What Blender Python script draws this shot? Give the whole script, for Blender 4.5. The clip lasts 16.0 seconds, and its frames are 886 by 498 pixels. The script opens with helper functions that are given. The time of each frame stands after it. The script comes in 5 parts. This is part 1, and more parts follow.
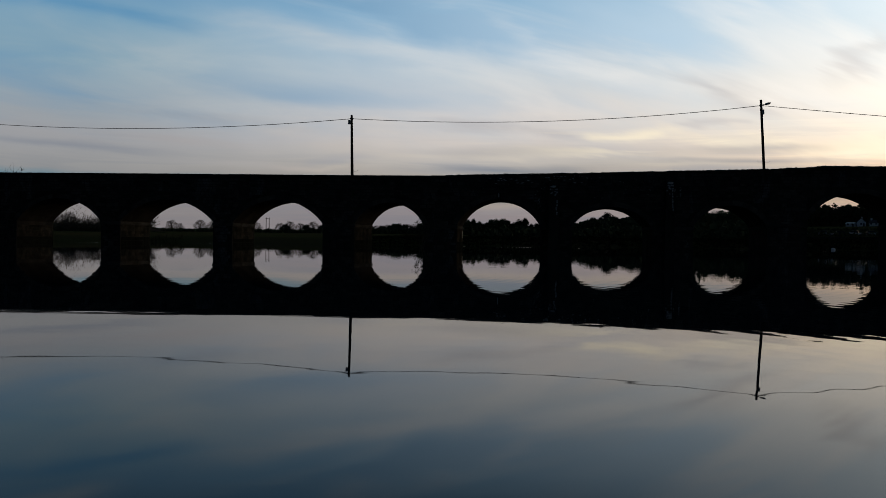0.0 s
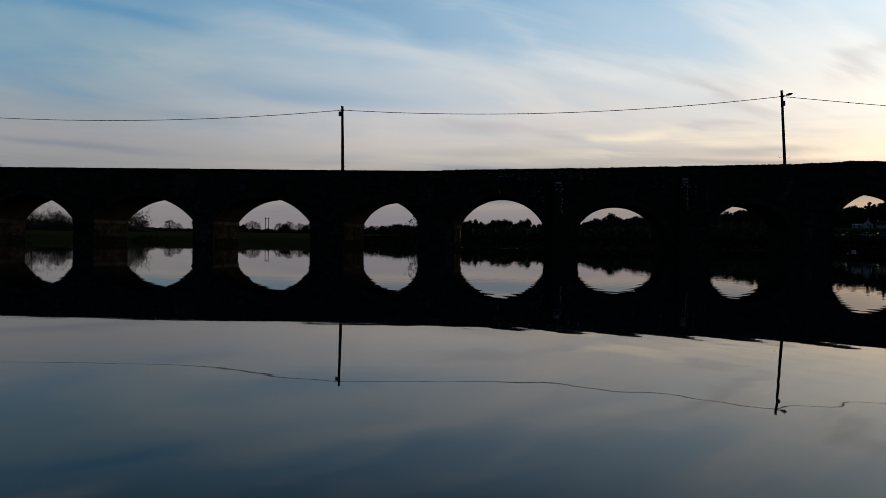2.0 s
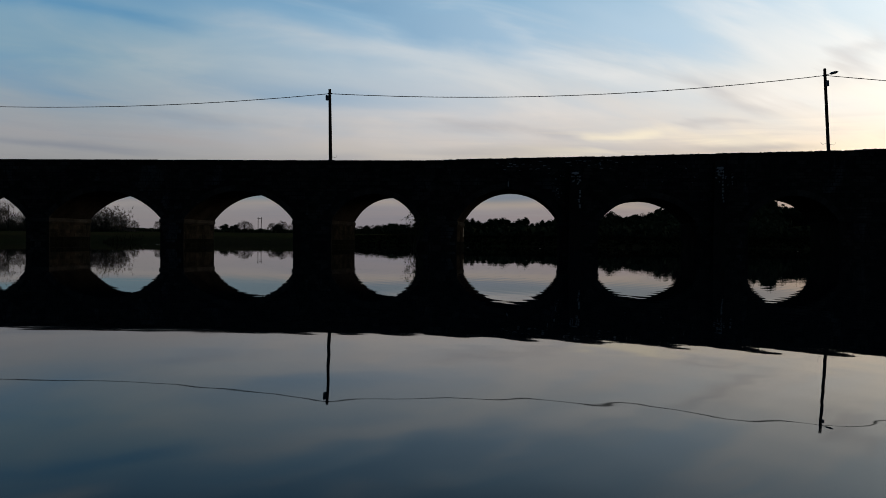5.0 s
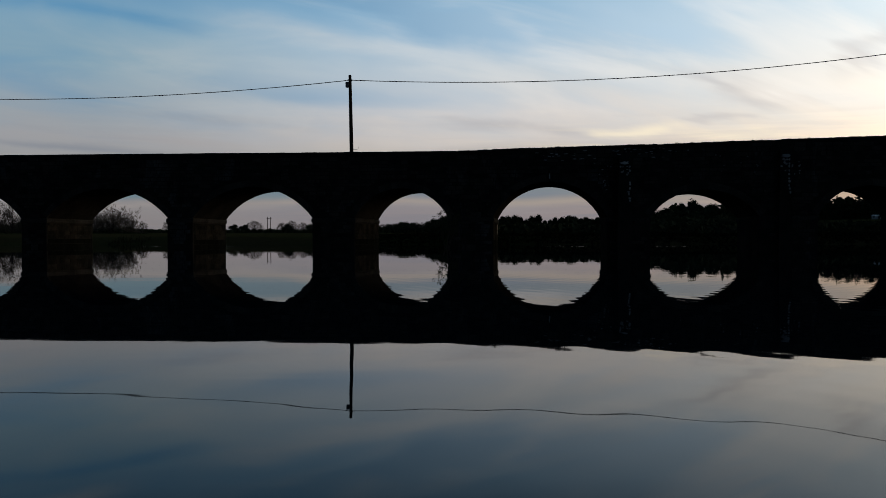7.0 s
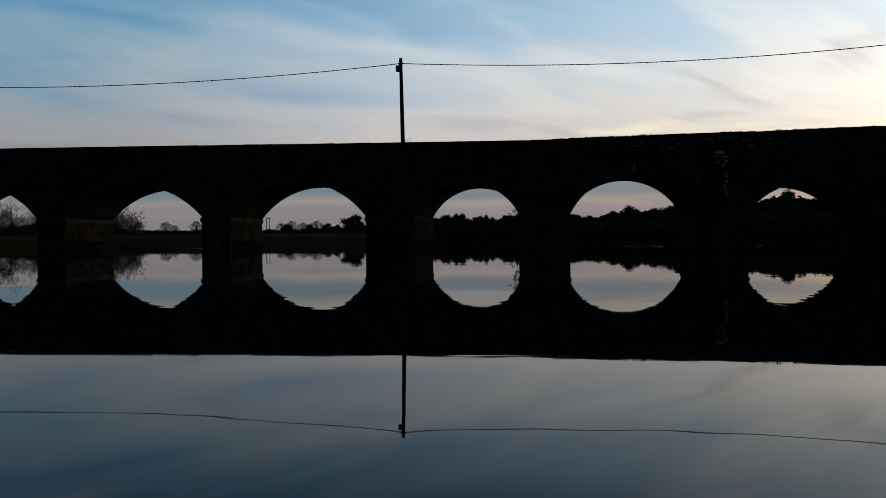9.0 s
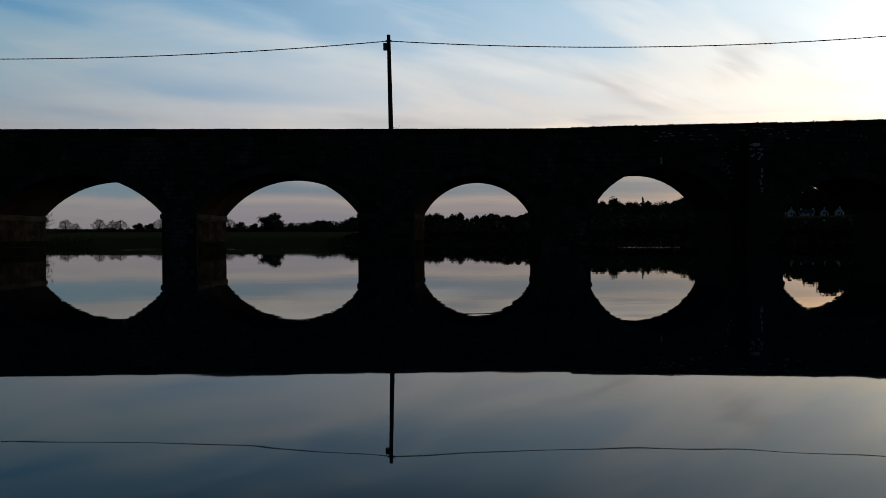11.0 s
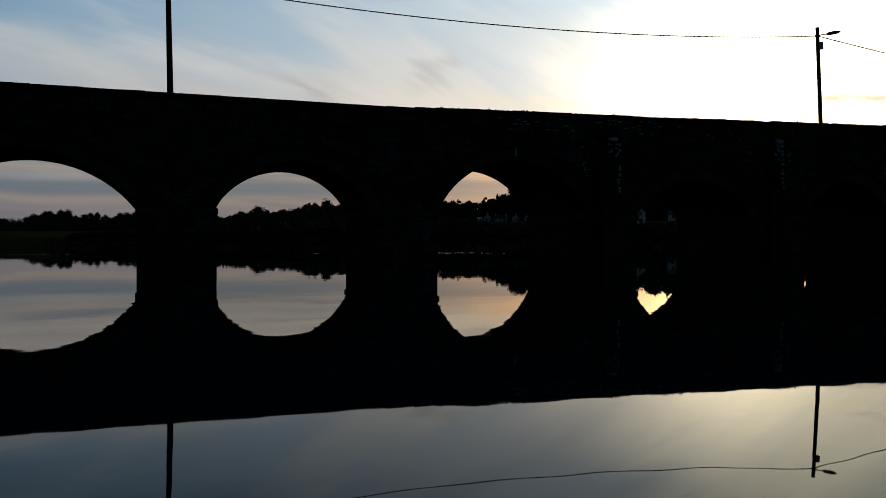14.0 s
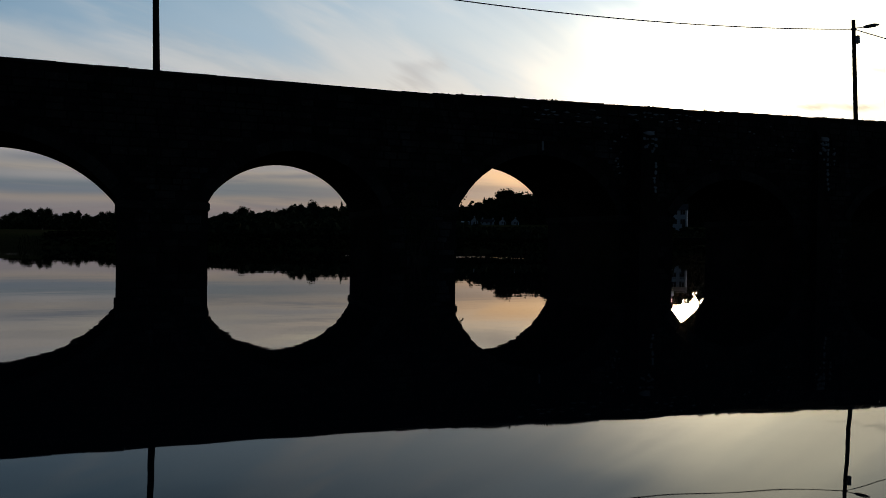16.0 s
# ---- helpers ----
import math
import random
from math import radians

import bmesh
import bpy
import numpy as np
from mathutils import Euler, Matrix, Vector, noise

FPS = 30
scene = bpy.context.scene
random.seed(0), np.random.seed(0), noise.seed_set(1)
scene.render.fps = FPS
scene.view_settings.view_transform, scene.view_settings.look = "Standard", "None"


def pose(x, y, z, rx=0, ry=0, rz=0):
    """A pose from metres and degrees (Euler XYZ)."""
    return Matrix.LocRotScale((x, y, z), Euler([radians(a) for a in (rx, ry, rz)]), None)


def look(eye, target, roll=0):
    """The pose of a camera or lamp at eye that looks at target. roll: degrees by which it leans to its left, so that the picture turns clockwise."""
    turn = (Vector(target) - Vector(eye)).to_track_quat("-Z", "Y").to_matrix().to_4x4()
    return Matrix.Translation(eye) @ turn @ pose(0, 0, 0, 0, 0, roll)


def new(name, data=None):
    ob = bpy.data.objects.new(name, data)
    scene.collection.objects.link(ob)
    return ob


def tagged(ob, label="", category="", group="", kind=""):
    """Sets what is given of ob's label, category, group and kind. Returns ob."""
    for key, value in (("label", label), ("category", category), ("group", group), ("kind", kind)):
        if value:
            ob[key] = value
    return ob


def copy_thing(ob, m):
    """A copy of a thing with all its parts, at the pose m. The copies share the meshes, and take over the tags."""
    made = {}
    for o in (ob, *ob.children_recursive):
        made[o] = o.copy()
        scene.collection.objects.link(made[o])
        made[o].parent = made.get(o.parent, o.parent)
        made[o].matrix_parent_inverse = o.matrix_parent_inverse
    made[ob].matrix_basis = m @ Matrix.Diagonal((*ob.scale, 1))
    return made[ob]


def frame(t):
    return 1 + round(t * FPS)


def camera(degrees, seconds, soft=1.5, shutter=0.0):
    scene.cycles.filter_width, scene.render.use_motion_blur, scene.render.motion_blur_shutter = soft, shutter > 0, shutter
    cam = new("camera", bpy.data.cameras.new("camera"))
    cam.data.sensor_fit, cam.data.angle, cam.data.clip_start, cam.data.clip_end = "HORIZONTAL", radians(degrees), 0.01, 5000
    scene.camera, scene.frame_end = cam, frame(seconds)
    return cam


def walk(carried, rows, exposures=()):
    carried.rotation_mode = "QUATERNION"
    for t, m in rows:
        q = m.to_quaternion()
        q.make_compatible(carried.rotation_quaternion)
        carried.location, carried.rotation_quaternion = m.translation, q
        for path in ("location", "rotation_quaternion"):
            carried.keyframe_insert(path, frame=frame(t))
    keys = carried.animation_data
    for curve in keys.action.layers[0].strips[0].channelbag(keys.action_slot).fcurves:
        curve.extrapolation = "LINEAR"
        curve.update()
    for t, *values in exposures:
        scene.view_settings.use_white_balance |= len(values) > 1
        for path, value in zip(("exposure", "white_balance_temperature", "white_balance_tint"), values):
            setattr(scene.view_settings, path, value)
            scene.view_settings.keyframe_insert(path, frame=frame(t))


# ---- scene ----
# ---- camera: seconds, x, y, z, pitch, roll, yaw ----
cam = camera(55.87, 16.0, soft=0.55)
ROWS = [
    (0.0, 0.000, 0.000, 0.663, -0.601, -0.666, -0.000),
    (0.5, 0.115, 1.429, 0.648, -0.612, -0.781, -0.010),
    (1.0, 0.245, 2.808, 0.636, -0.589, -0.824, 0.010),
    (1.5, 0.389, 4.155, 0.625, -0.560, -0.821, 0.090),
    (2.0, 0.527, 5.496, 0.614, -0.547, -0.807, 0.167),
    (2.5, 0.647, 6.881, 0.604, -0.535, -0.795, 0.215),
    (3.0, 0.720, 8.301, 0.596, -0.545, -0.772, 0.225),
    (3.5, 0.705, 9.757, 0.589, -0.581, -0.742, 0.170),
    (4.0, 0.550, 11.195, 0.587, -0.577, -0.709, 0.003),
    (6.5, -1.062, 18.261, 0.596, -0.651, -0.110, 0.134),
    (7.0, -1.708, 19.744, 0.601, -0.699, 0.050, 0.427),
    (7.5, -2.655, 21.236, 0.613, -0.713, 0.199, 0.600),
    (8.0, -3.841, 22.763, 0.631, -0.710, 0.295, 0.630),
    (10.5, -10.565, 30.695, 0.732, -0.851, 0.342, -4.089),
    (11.0, -11.738, 32.372, 0.752, -0.826, 0.293, -6.461),
    (11.5, -12.688, 34.091, 0.766, -0.845, 0.209, -9.997),
    (12.0, -13.426, 35.858, 0.779, -0.799, 0.132, -15.548),
    (12.5, -14.046, 37.633, 0.792, -0.722, 0.092, -20.898),
    (13.0, -14.583, 39.425, 0.799, -0.678, 0.062, -25.462),
    (13.5, -15.105, 41.193, 0.804, -0.699, -0.048, -26.617),
    (14.0, -15.384, 42.930, 0.813, -0.699, -0.205, -26.893),
    (14.5, -15.367, 44.563, 0.823, -0.664, -0.373, -27.031),
    (15.0, -15.231, 45.828, 0.820, -0.517, -0.550, -27.361),
    (15.5, -15.012, 46.663, 0.799, -0.424, -0.706, -27.796),
    (16.0, -14.794, 47.152, 0.759, -0.460, -0.866, -27.976),
]
walk(cam, [(t, pose(x, y, z, 90 + pitch, roll, yaw)) for t, x, y, z, pitch, roll, yaw in ROWS],
     exposures=((0.0, 0.0), (11.0, 0.0), (12.0, -0.12), (13.0, -0.36), (14.0, -0.42), (16.0, -0.42)))

# ---- world, sun and exposure ----
SUN_AZ, SUN_EL = radians(44.5), radians(4.5)      # clockwise from +y, above the horizon
SUN_DIR = Vector((math.sin(SUN_AZ) * math.cos(SUN_EL), math.cos(SUN_AZ) * math.cos(SUN_EL), math.sin(SUN_EL)))
scene.view_settings.exposure = 0.0


class Graph:
    """Small helper round a node tree."""

    def __init__(self, tree):
        self.tree = tree

    def node(self, kind, **settings):
        n = self.tree.nodes.new(kind)
        for key, value in settings.items():
            setattr(n, key, value)
        return n

    def put(self, socket, value):
        if isinstance(value, bpy.types.NodeSocket):
            self.tree.links.new(value, socket)
        elif value is not None:
            socket.default_value = value

    def math(self, op, a, b=None, c=None, clamp=False):
        n = self.node("ShaderNodeMath", operation=op, use_clamp=clamp)
        for i, v in enumerate((a, b, c)):
            self.put(n.inputs[i], v)
        return n.outputs[0]

    def vec(self, op, a, b=None, out=0):
        n = self.node("ShaderNodeVectorMath", operation=op)
        self.put(n.inputs[0], a)
        if b is not None:
            self.put(n.inputs[1], b)
        return n.outputs[out]

    def smooth(self, v, lo, hi, a=0.0, b=1.0):
        n = self.node("ShaderNodeMapRange", interpolation_type="SMOOTHSTEP")
        for i, x in enumerate((v, lo, hi, a, b)):
            self.put(n.inputs[i], x)
        return n.outputs[0]

    def mix(self, f, a, b, blend="MIX"):
        n = self.node("ShaderNodeMix", data_type="RGBA", blend_type=blend)
        self.put(n.inputs[0], f)
        self.put(n.inputs[6], (*a, 1) if isinstance(a, tuple) else a)
        self.put(n.inputs[7], (*b, 1) if isinstance(b, tuple) else b)
        return n.outputs[2]

    def noise(self, v, scale, detail=4.0, rough=0.5, warp=0.0, out=0):
        n = self.node("ShaderNodeTexNoise")
        self.put(n.inputs["Vector"], v)
        self.put(n.inputs["Scale"], scale)
        self.put(n.inputs["Detail"], detail)
        self.put(n.inputs["Roughness"], rough)
        self.put(n.inputs["Distortion"], warp)
        return n.outputs[out]

    def map(self, v, loc=(0, 0, 0), rot=(0, 0, 0), scale=(1, 1, 1)):
        n = self.node("ShaderNodeMapping")
        self.put(n.inputs[0], v)
        self.put(n.inputs[1], loc)
        self.put(n.inputs[2], rot)
        self.put(n.inputs[3], scale)
        return n.outputs[0]

    def xyz(self, v):
        n = self.node("ShaderNodeSeparateXYZ")
        self.put(n.inputs[0], v)
        return n.outputs

    def join(self, x, y, z):
        n = self.node("ShaderNodeCombineXYZ")
        for i, v in enumerate((x, y, z)):
            self.put(n.inputs[i], v)
        return n.outputs[0]


def build_sky():
    """Dusk: a low sun behind thin cloud, high cirrus, cloud bars near the horizon, a dim sky on the far side."""
    world = bpy.data.worlds.new("dusk_sky")
    world.use_nodes = True
    scene.world = world
    g = Graph(world.node_tree)
    g.tree.nodes.clear()
    direction = g.node("ShaderNodeTexCoord").outputs["Generated"]
    d = g.xyz(direction)
    up = g.math("MAXIMUM", d[2], 0.0)
    flat = g.join(d[0], d[1], 0.0)
    ahead = g.vec("NORMALIZE", flat)
    toward = g.vec("DOT_PRODUCT", ahead, (math.sin(SUN_AZ), math.cos(SUN_AZ), 0), out=1)
    near = g.vec("DOT_PRODUCT", direction, tuple(SUN_DIR), out=1)
    bearing = g.math("MULTIPLY", g.math("ARCTAN2", d[0], d[1]), 57.2958)
    rise = g.math("MULTIPLY", g.math("ARCSINE", up), 57.2958)
    # colours by height above the horizon: away from the sun, between, and under it
    drift = g.noise(g.join(g.math("MULTIPLY", toward, 9.0), g.math("MULTIPLY", up, 9.0), 3.0), 1.0, 3.0, 0.5)
    layer = g.math("ADD", up, g.math("MULTIPLY", g.math("SUBTRACT", drift, 0.5), 0.024))
    def tints(stops):
        n = g.node("ShaderNodeValToRGB")
        g.put(n.inputs[0], g.math("MULTIPLY", layer, 2.0))
        ramp_stops = n.color_ramp.elements
        while len(ramp_stops) < len(stops):
            ramp_stops.new(0.5)
        for e, (h, c) in zip(ramp_stops, stops):
            e.position, e.color = 2.0 * h, (*c, 1)
        return n.outputs[0]
    cool = tints([(0.0, (0.20, 0.19, 0.205)), (0.036, (0.215, 0.21, 0.23)), (0.041, (0.255, 0.24, 0.25)), (0.046, (0.22, 0.215, 0.235)), (0.050, (0.115, 0.19, 0.245)), (0.068, (0.11, 0.20, 0.265)),
                  (0.076, (0.25, 0.255, 0.275)), (0.085, (0.28, 0.28, 0.295)), (0.112, (0.31, 0.31, 0.335)), (0.15, (0.28, 0.335, 0.385)),
                  (0.19, (0.245, 0.36, 0.43)), (0.24, (0.18, 0.33, 0.46)), (0.272, (0.145, 0.30, 0.46)), (0.31, (0.065, 0.165, 0.29)), (0.50, (0.03, 0.09, 0.19))])
    middle = tints([(0.0, (0.185, 0.176, 0.215)), (0.038, (0.21, 0.205, 0.245)), (0.044, (0.29, 0.262, 0.262)), (0.048, (0.25, 0.235, 0.245)), (0.054, (0.135, 0.182, 0.240)), (0.065, (0.135, 0.182, 0.240)),
                    (0.074, (0.34, 0.31, 0.30)), (0.084, (0.41, 0.375, 0.355)), (0.093, (0.45, 0.42, 0.405)), (0.117, (0.59, 0.53, 0.50)), (0.15, (0.64, 0.60, 0.585)),
                    (0.19, (0.58, 0.615, 0.645)), (0.24, (0.34, 0.495, 0.64)), (0.272, (0.24, 0.43, 0.61)), (0.31, (0.11, 0.24, 0.39)), (0.50, (0.045, 0.12, 0.24))])
    sunny = tints([(0.0, (0.21, 0.19, 0.215)), (0.045, (0.215, 0.20, 0.235)), (0.060, (0.25, 0.225, 0.245)), (0.067, (0.35, 0.28, 0.26)), (0.075, (0.76, 0.55, 0.40)), (0.088, (0.90, 0.68, 0.50)), (0.115, (0.90, 0.76, 0.61)), (0.15, (0.87, 0.81, 0.73)),
                   (0.19, (0.78, 0.79, 0.78)), (0.24, (0.62, 0.74, 0.82)), (0.30, (0.60, 0.76, 0.90)), (0.50, (0.18, 0.33, 0.55))])
    base = g.mix(g.smooth(toward, 0.36, 0.74), cool, middle)
    base = g.mix(g.smooth(toward, g.smooth(up, 0.07, 0.12, 0.948, 0.78), 0.988), base, sunny)
    sky = g.node("ShaderNodeTexSky", sky_type="NISHITA", sun_disc=False, sun_elevation=SUN_EL, sun_rotation=SUN_AZ)
    colour = g.mix(0.012, base, sky.outputs[0])
    # the wind draws the cirrus out level in the west and ever steeper towards the sunset
    bow = g.math("MAXIMUM", g.math("ADD", bearing, 8.0), 0.0)
    fall = g.math("ADD", g.math("MULTIPLY", bearing, 0.07), g.math("MULTIPLY", g.math("MULTIPLY", bow, bow), 0.0055))
    along = g.join(bearing, g.math("ADD", rise, fall), 0.0)
    fibre = g.noise(g.map(along, loc=(3.1, 0.4, 0.0), scale=(0.085, 0.34, 1.0)), 1.0, 5.0, 0.52, 0.6)
    veil = g.noise(g.map(along, loc=(1.7, 8.2, 2.0), scale=(0.045, 0.20, 1.0)), 1.0, 4.0, 0.5, 0.8)
    wobble = g.noise(g.map(along, scale=(0.09, 0.45, 1.0)), 1.0, 4.0, 0.5, 0.3, out=1)
    place = g.join(bearing, rise, 0.0)
    tear = g.vec("SUBTRACT", wobble, (0.5, 0.5, 0.5))
    frayed = g.vec("ADD", place, g.vec("MULTIPLY", tear, (12.0, 2.0, 0.0)))
    banded = g.vec("ADD", place, g.vec("MULTIPLY", tear, (9.0, 0.9, 0.0)))
    def clouds(patches, where=frayed):
        """Soft, frayed patches: bearing, height, half length, half height (degrees), slope, weight."""
        total = None
        for az0, el0, w, h, slope, weight in patches:
            m = g.map(where, (az0, el0, 0), (0, 0, radians(slope)), (w, h, 1))
            m.node.vector_type = "TEXTURE"
            one = g.smooth(g.vec("LENGTH", m, out=1), 1.0, 0.0, 0.0, weight)
            total = one if total is None else g.math("ADD", total, one)
        return g.math("MINIMUM", total, 1.0)
    high = g.smooth(up, 0.085, 0.15)
    # open blue between the veils
    gaps = clouds([(-8, 16.4, 13, 1.7, -2, 0.8), (2, 13.9, 10, 3.0, -8, 1.0), (-25, 14.0, 13, 0.9, -2, 0.8), (12.5, 13.8, 9, 3.0, -22, 0.75), (20, 16.4, 9, 1.6, -12, 0.6),
                   (-26, 10.2, 11, 2.4, -2, 0.5), (37, 15.6, 9, 2.2, -5, 0.75), (31, 12.0, 5.5, 2.6, -25, 0.40), (26, 17.0, 8, 1.6, -10, 0.5), (-8, 9.6, 12, 1.0, -4, 0.25)])
    blue = g.mix(g.smooth(toward, 0.48, 1.01), (0.105, 0.275, 0.46), (0.56, 0.71, 0.83))
    thin = g.smooth(g.math("ADD", g.math("MULTIPLY", veil, 0.6), g.math("MULTIPLY", fibre, 0.4)), 0.60, 0.36, 0.0, 0.35)
    gaps = g.math("MINIMUM", g.math("ADD", g.math("MULTIPLY", gaps, g.smooth(fibre, 0.72, 0.36, 0.45, 1.0)), thin), 0.95)
    colour = g.mix(g.math("MULTIPLY", gaps, high), colour, blue)
    # pale wisps
    wisps = clouds([(-26, 15.9, 8, 0.9, -4, 0.8), (-8.5, 13.4, 9, 1.1, -9, 0.42), (-16, 11.4, 13, 1.8, -4, 0.4), (19.5, 13.6, 9, 2.4, -36, 0.55), (24.5, 12.6, 6, 1.8, -40, 0.4),
                    (10, 11.2, 9, 1.0, -14, 0.4), (5.5, 13.6, 4.5, 0.8, -32, 0.2), (24, 9.0, 7, 1.3, -12, 0.5)])
    white = g.mix(g.smooth(toward, 0.35, 0.97), (0.37, 0.44, 0.49), (0.98, 0.94, 0.89))
    combed = g.smooth(fibre, 0.46, 0.74, 0.0, 0.24)
    wisps = g.math("MINIMUM", g.math("ADD", g.math("MULTIPLY", wisps, g.smooth(fibre, 0.30, 0.62, 0.4, 1.0)), combed), 0.9)
    colour = g.mix(g.math("MULTIPLY", wisps, high), colour, white)
    # grey undersides
    greys = clouds([(26.6, 11.2, 2.4, 1.7, 50, 0.55), (17.5, 9.8, 5.5, 1.2, -16, 0.6), (20.5, 8.6, 5, 0.7, -4, 0.5), (5, 7.4, 8, 0.75, -3, 0.85), (12, 6.3, 6, 0.5, 1, 0.4), (-7.5, 5.4, 4, 0.55, 3, 0.75),
                    (-23, 5.7, 8, 0.55, -2, 0.65), (1.5, 4.9, 6, 0.55, 1, 0.8), (17, 7.7, 3, 0.4, 0, 0.5), (-15, 8.0, 9, 0.5, -5, 0.3)])
    grey = g.mix(g.smooth(toward, 0.35, 0.95), (0.225, 0.245, 0.285), (0.56, 0.53, 0.525))
    greys = g.math("MULTIPLY", greys, g.smooth(fibre, 0.66, 0.40, 0.5, 1.0))
    colour = g.mix(greys, colour, grey)
    # warm light on the lower edges
    lit = clouds([(12.5, 7.2, 4.5, 0.55, 2, 0.8), (8, 5.9, 7, 0.5, 0, 0.7), (19, 6.6, 6, 0.6, -3, 0.7), (-10, 4.8, 4, 0.35, 1, 0.6), (-18, 6.4, 8, 0.4, -2, 0.3), (26.5, 6.0, 5, 0.9, 0, 0.9), (32, 9.2, 6, 0.8, -4, 0.6), (52, 10.2, 7, 1.0, 0, 0.5)])
    warm = g.mix(g.smooth(toward, 0.45, 0.95), (0.36, 0.325, 0.32), (1.02, 0.90, 0.68))
    colour = g.mix(lit, colour, warm)
    # level bars of stratus close to the horizon
    level = g.join(g.math("MULTIPLY", bearing, 0.075), g.math("ADD", g.math("MULTIPLY", rise, 1.25), g.math("MULTIPLY", bearing, 0.012)), 0.7)
    bars = g.noise(level, 1.0, 5.0, 0.58, 0.5)
    broken = g.smooth(toward, 0.60, 0.86, 0.45, 1.0)
    low = g.math("MULTIPLY", g.smooth(up, 0.17, 0.09), broken)
    lofty = g.smooth(up, 0.075, 0.105)
    dark_bar = g.mix(g.smooth(toward, 0.84, 0.99), (0.145, 0.18, 0.23), (0.36, 0.29, 0.28))
    dark_bar = g.mix(lofty, dark_bar, grey)
    colour = g.mix(g.math("MULTIPLY", g.smooth(bars, 0.49, 0.64, 0.0, 0.34), low), colour, dark_bar)
    pale_bar = g.mix(g.smooth(toward, 0.94, 0.985), (0.325, 0.305, 0.30), (0.80, 0.58, 0.43))
    pale_bar = g.mix(lofty, pale_bar, warm)
    colour = g.mix(g.math("MULTIPLY", g.smooth(bars, 0.46, 0.33, 0.0, 0.30), low), colour, pale_bar)
    # the long bars seen under the arches
    slate_bars = clouds([(4, 4.8, 10, 0.55, 0.5, 0.75), (2, 3.0, 11, 0.5, 0, 0.55), (19, 4.3, 8, 0.28, 0, 0.5), (33, 3.3, 6, 0.55, 0, 0.7), (33, 6.6, 6, 1.0, 0, 0.75), (20, 5.4, 7, 0.3, -1, 0.4)], banded)
    colour = g.mix(slate_bars, colour, g.mix(g.smooth(toward, 0.93, 0.985), (0.185, 0.215, 0.265), (0.50, 0.41, 0.36)))
    cream_bars = clouds([(3, 3.85, 10, 0.55, 0.5, 0.75), (4, 6.0, 10, 0.6, 0, 0.5), (22.5, 3.75, 4, 0.3, 1, 0.4), (18, 4.85, 9, 0.42, 0, 0.85), (20, 6.1, 8, 0.5, 0, 0.6), (33.5, 4.7, 6, 1.0, 0, 0.95), (-14, 4.9, 9, 0.5, 0, 0.4)], banded)
    colour = g.mix(cream_bars, colour, g.mix(g.smooth(toward, 0.925, 0.98), (0.40, 0.385, 0.385), (1.10, 0.68, 0.36)))
    # glow of the hidden sun, spread by thin cloud
    heart = Vector((math.sin(SUN_AZ) * math.cos(radians(9)), math.cos(SUN_AZ) * math.cos(radians(9)), math.sin(radians(9))))
    wide = g.math("MAXIMUM", g.vec("DOT_PRODUCT", direction, tuple(heart), out=1), 0.0)
    ragged = g.smooth(veil, 0.34, 0.66, 0.86, 1.14)
    redder = g.mix(g.smooth(up, 0.065, 0.125), (1.0, 0.70, 0.42), (1.0, 1.0, 1.0))
    for power, light in ((36.0, (0.64, 0.56, 0.44)), (170.0, (1.4, 1.2, 0.82))):
        glow = g.math("MULTIPLY", g.math("POWER", wide, power), ragged)
        glow = g.mix(1.0, g.mix(glow, (0.0, 0.0, 0.0), light), redder, "MULTIPLY")
        colour = g.mix(1.0, colour, glow, "ADD")
    beside = radians(51), radians(13)
    beside = (math.sin(beside[0]) * math.cos(beside[1]), math.cos(beside[0]) * math.cos(beside[1]), math.sin(beside[1]))
    aside = g.math("POWER", g.math("MAXIMUM", g.vec("DOT_PRODUCT", direction, beside, out=1), 0.0), 90.0)
    colour = g.mix(1.0, colour, g.mix(g.math("MULTIPLY", aside, ragged), (0.0, 0.0, 0.0), (1.3, 1.1, 0.60)), "ADD")
    core = g.math("POWER", g.math("MAXIMUM", near, 0.0), 420.0)
    colour = g.mix(1.0, colour, g.mix(core, (0.0, 0.0, 0.0), (2.6, 1.55, 0.55)), "ADD")
    colour = g.mix(clouds([(37, 16.4, 9, 2.0, -6, 0.7)]), colour, (0.88, 1.04, 1.14))
    # thin dark bar to the right of the sun
    veils = clouds([(53, 8.8, 5, 0.45, 0, 0.75), (56, 10.9, 4, 0.3, 0, 0.4)])
    colour = g.mix(veils, colour, (0.74, 0.66, 0.52))
    # the sky away from the sunset and overhead is far dimmer
    dim = g.math("MULTIPLY", g.smooth(toward, -0.40, 0.30, 0.125, 1.0), g.smooth(up, 0.30, 0.75, 1.0, 0.08))
    night = g.smooth(toward, 0.30, -0.30)
    dusk = g.mix(night, (1.0, 1.0, 1.0), (1.0, 1.2, 1.5))
    colour = g.mix(1.0, g.mix(1.0, colour, g.join(dim, dim, dim), "MULTIPLY"), dusk, "MULTIPLY")
    ground = g.smooth(d[2], -0.02, 0.0)
    colour = g.mix(ground, (0.004, 0.004, 0.004), colour)
    bg = g.node("ShaderNodeBackground")
    g.put(bg.inputs[0], colour)
    g.put(bg.inputs[1], 1.0)
    out = g.node("ShaderNodeOutputWorld")
    g.tree.links.new(bg.outputs[0], out.inputs[0])


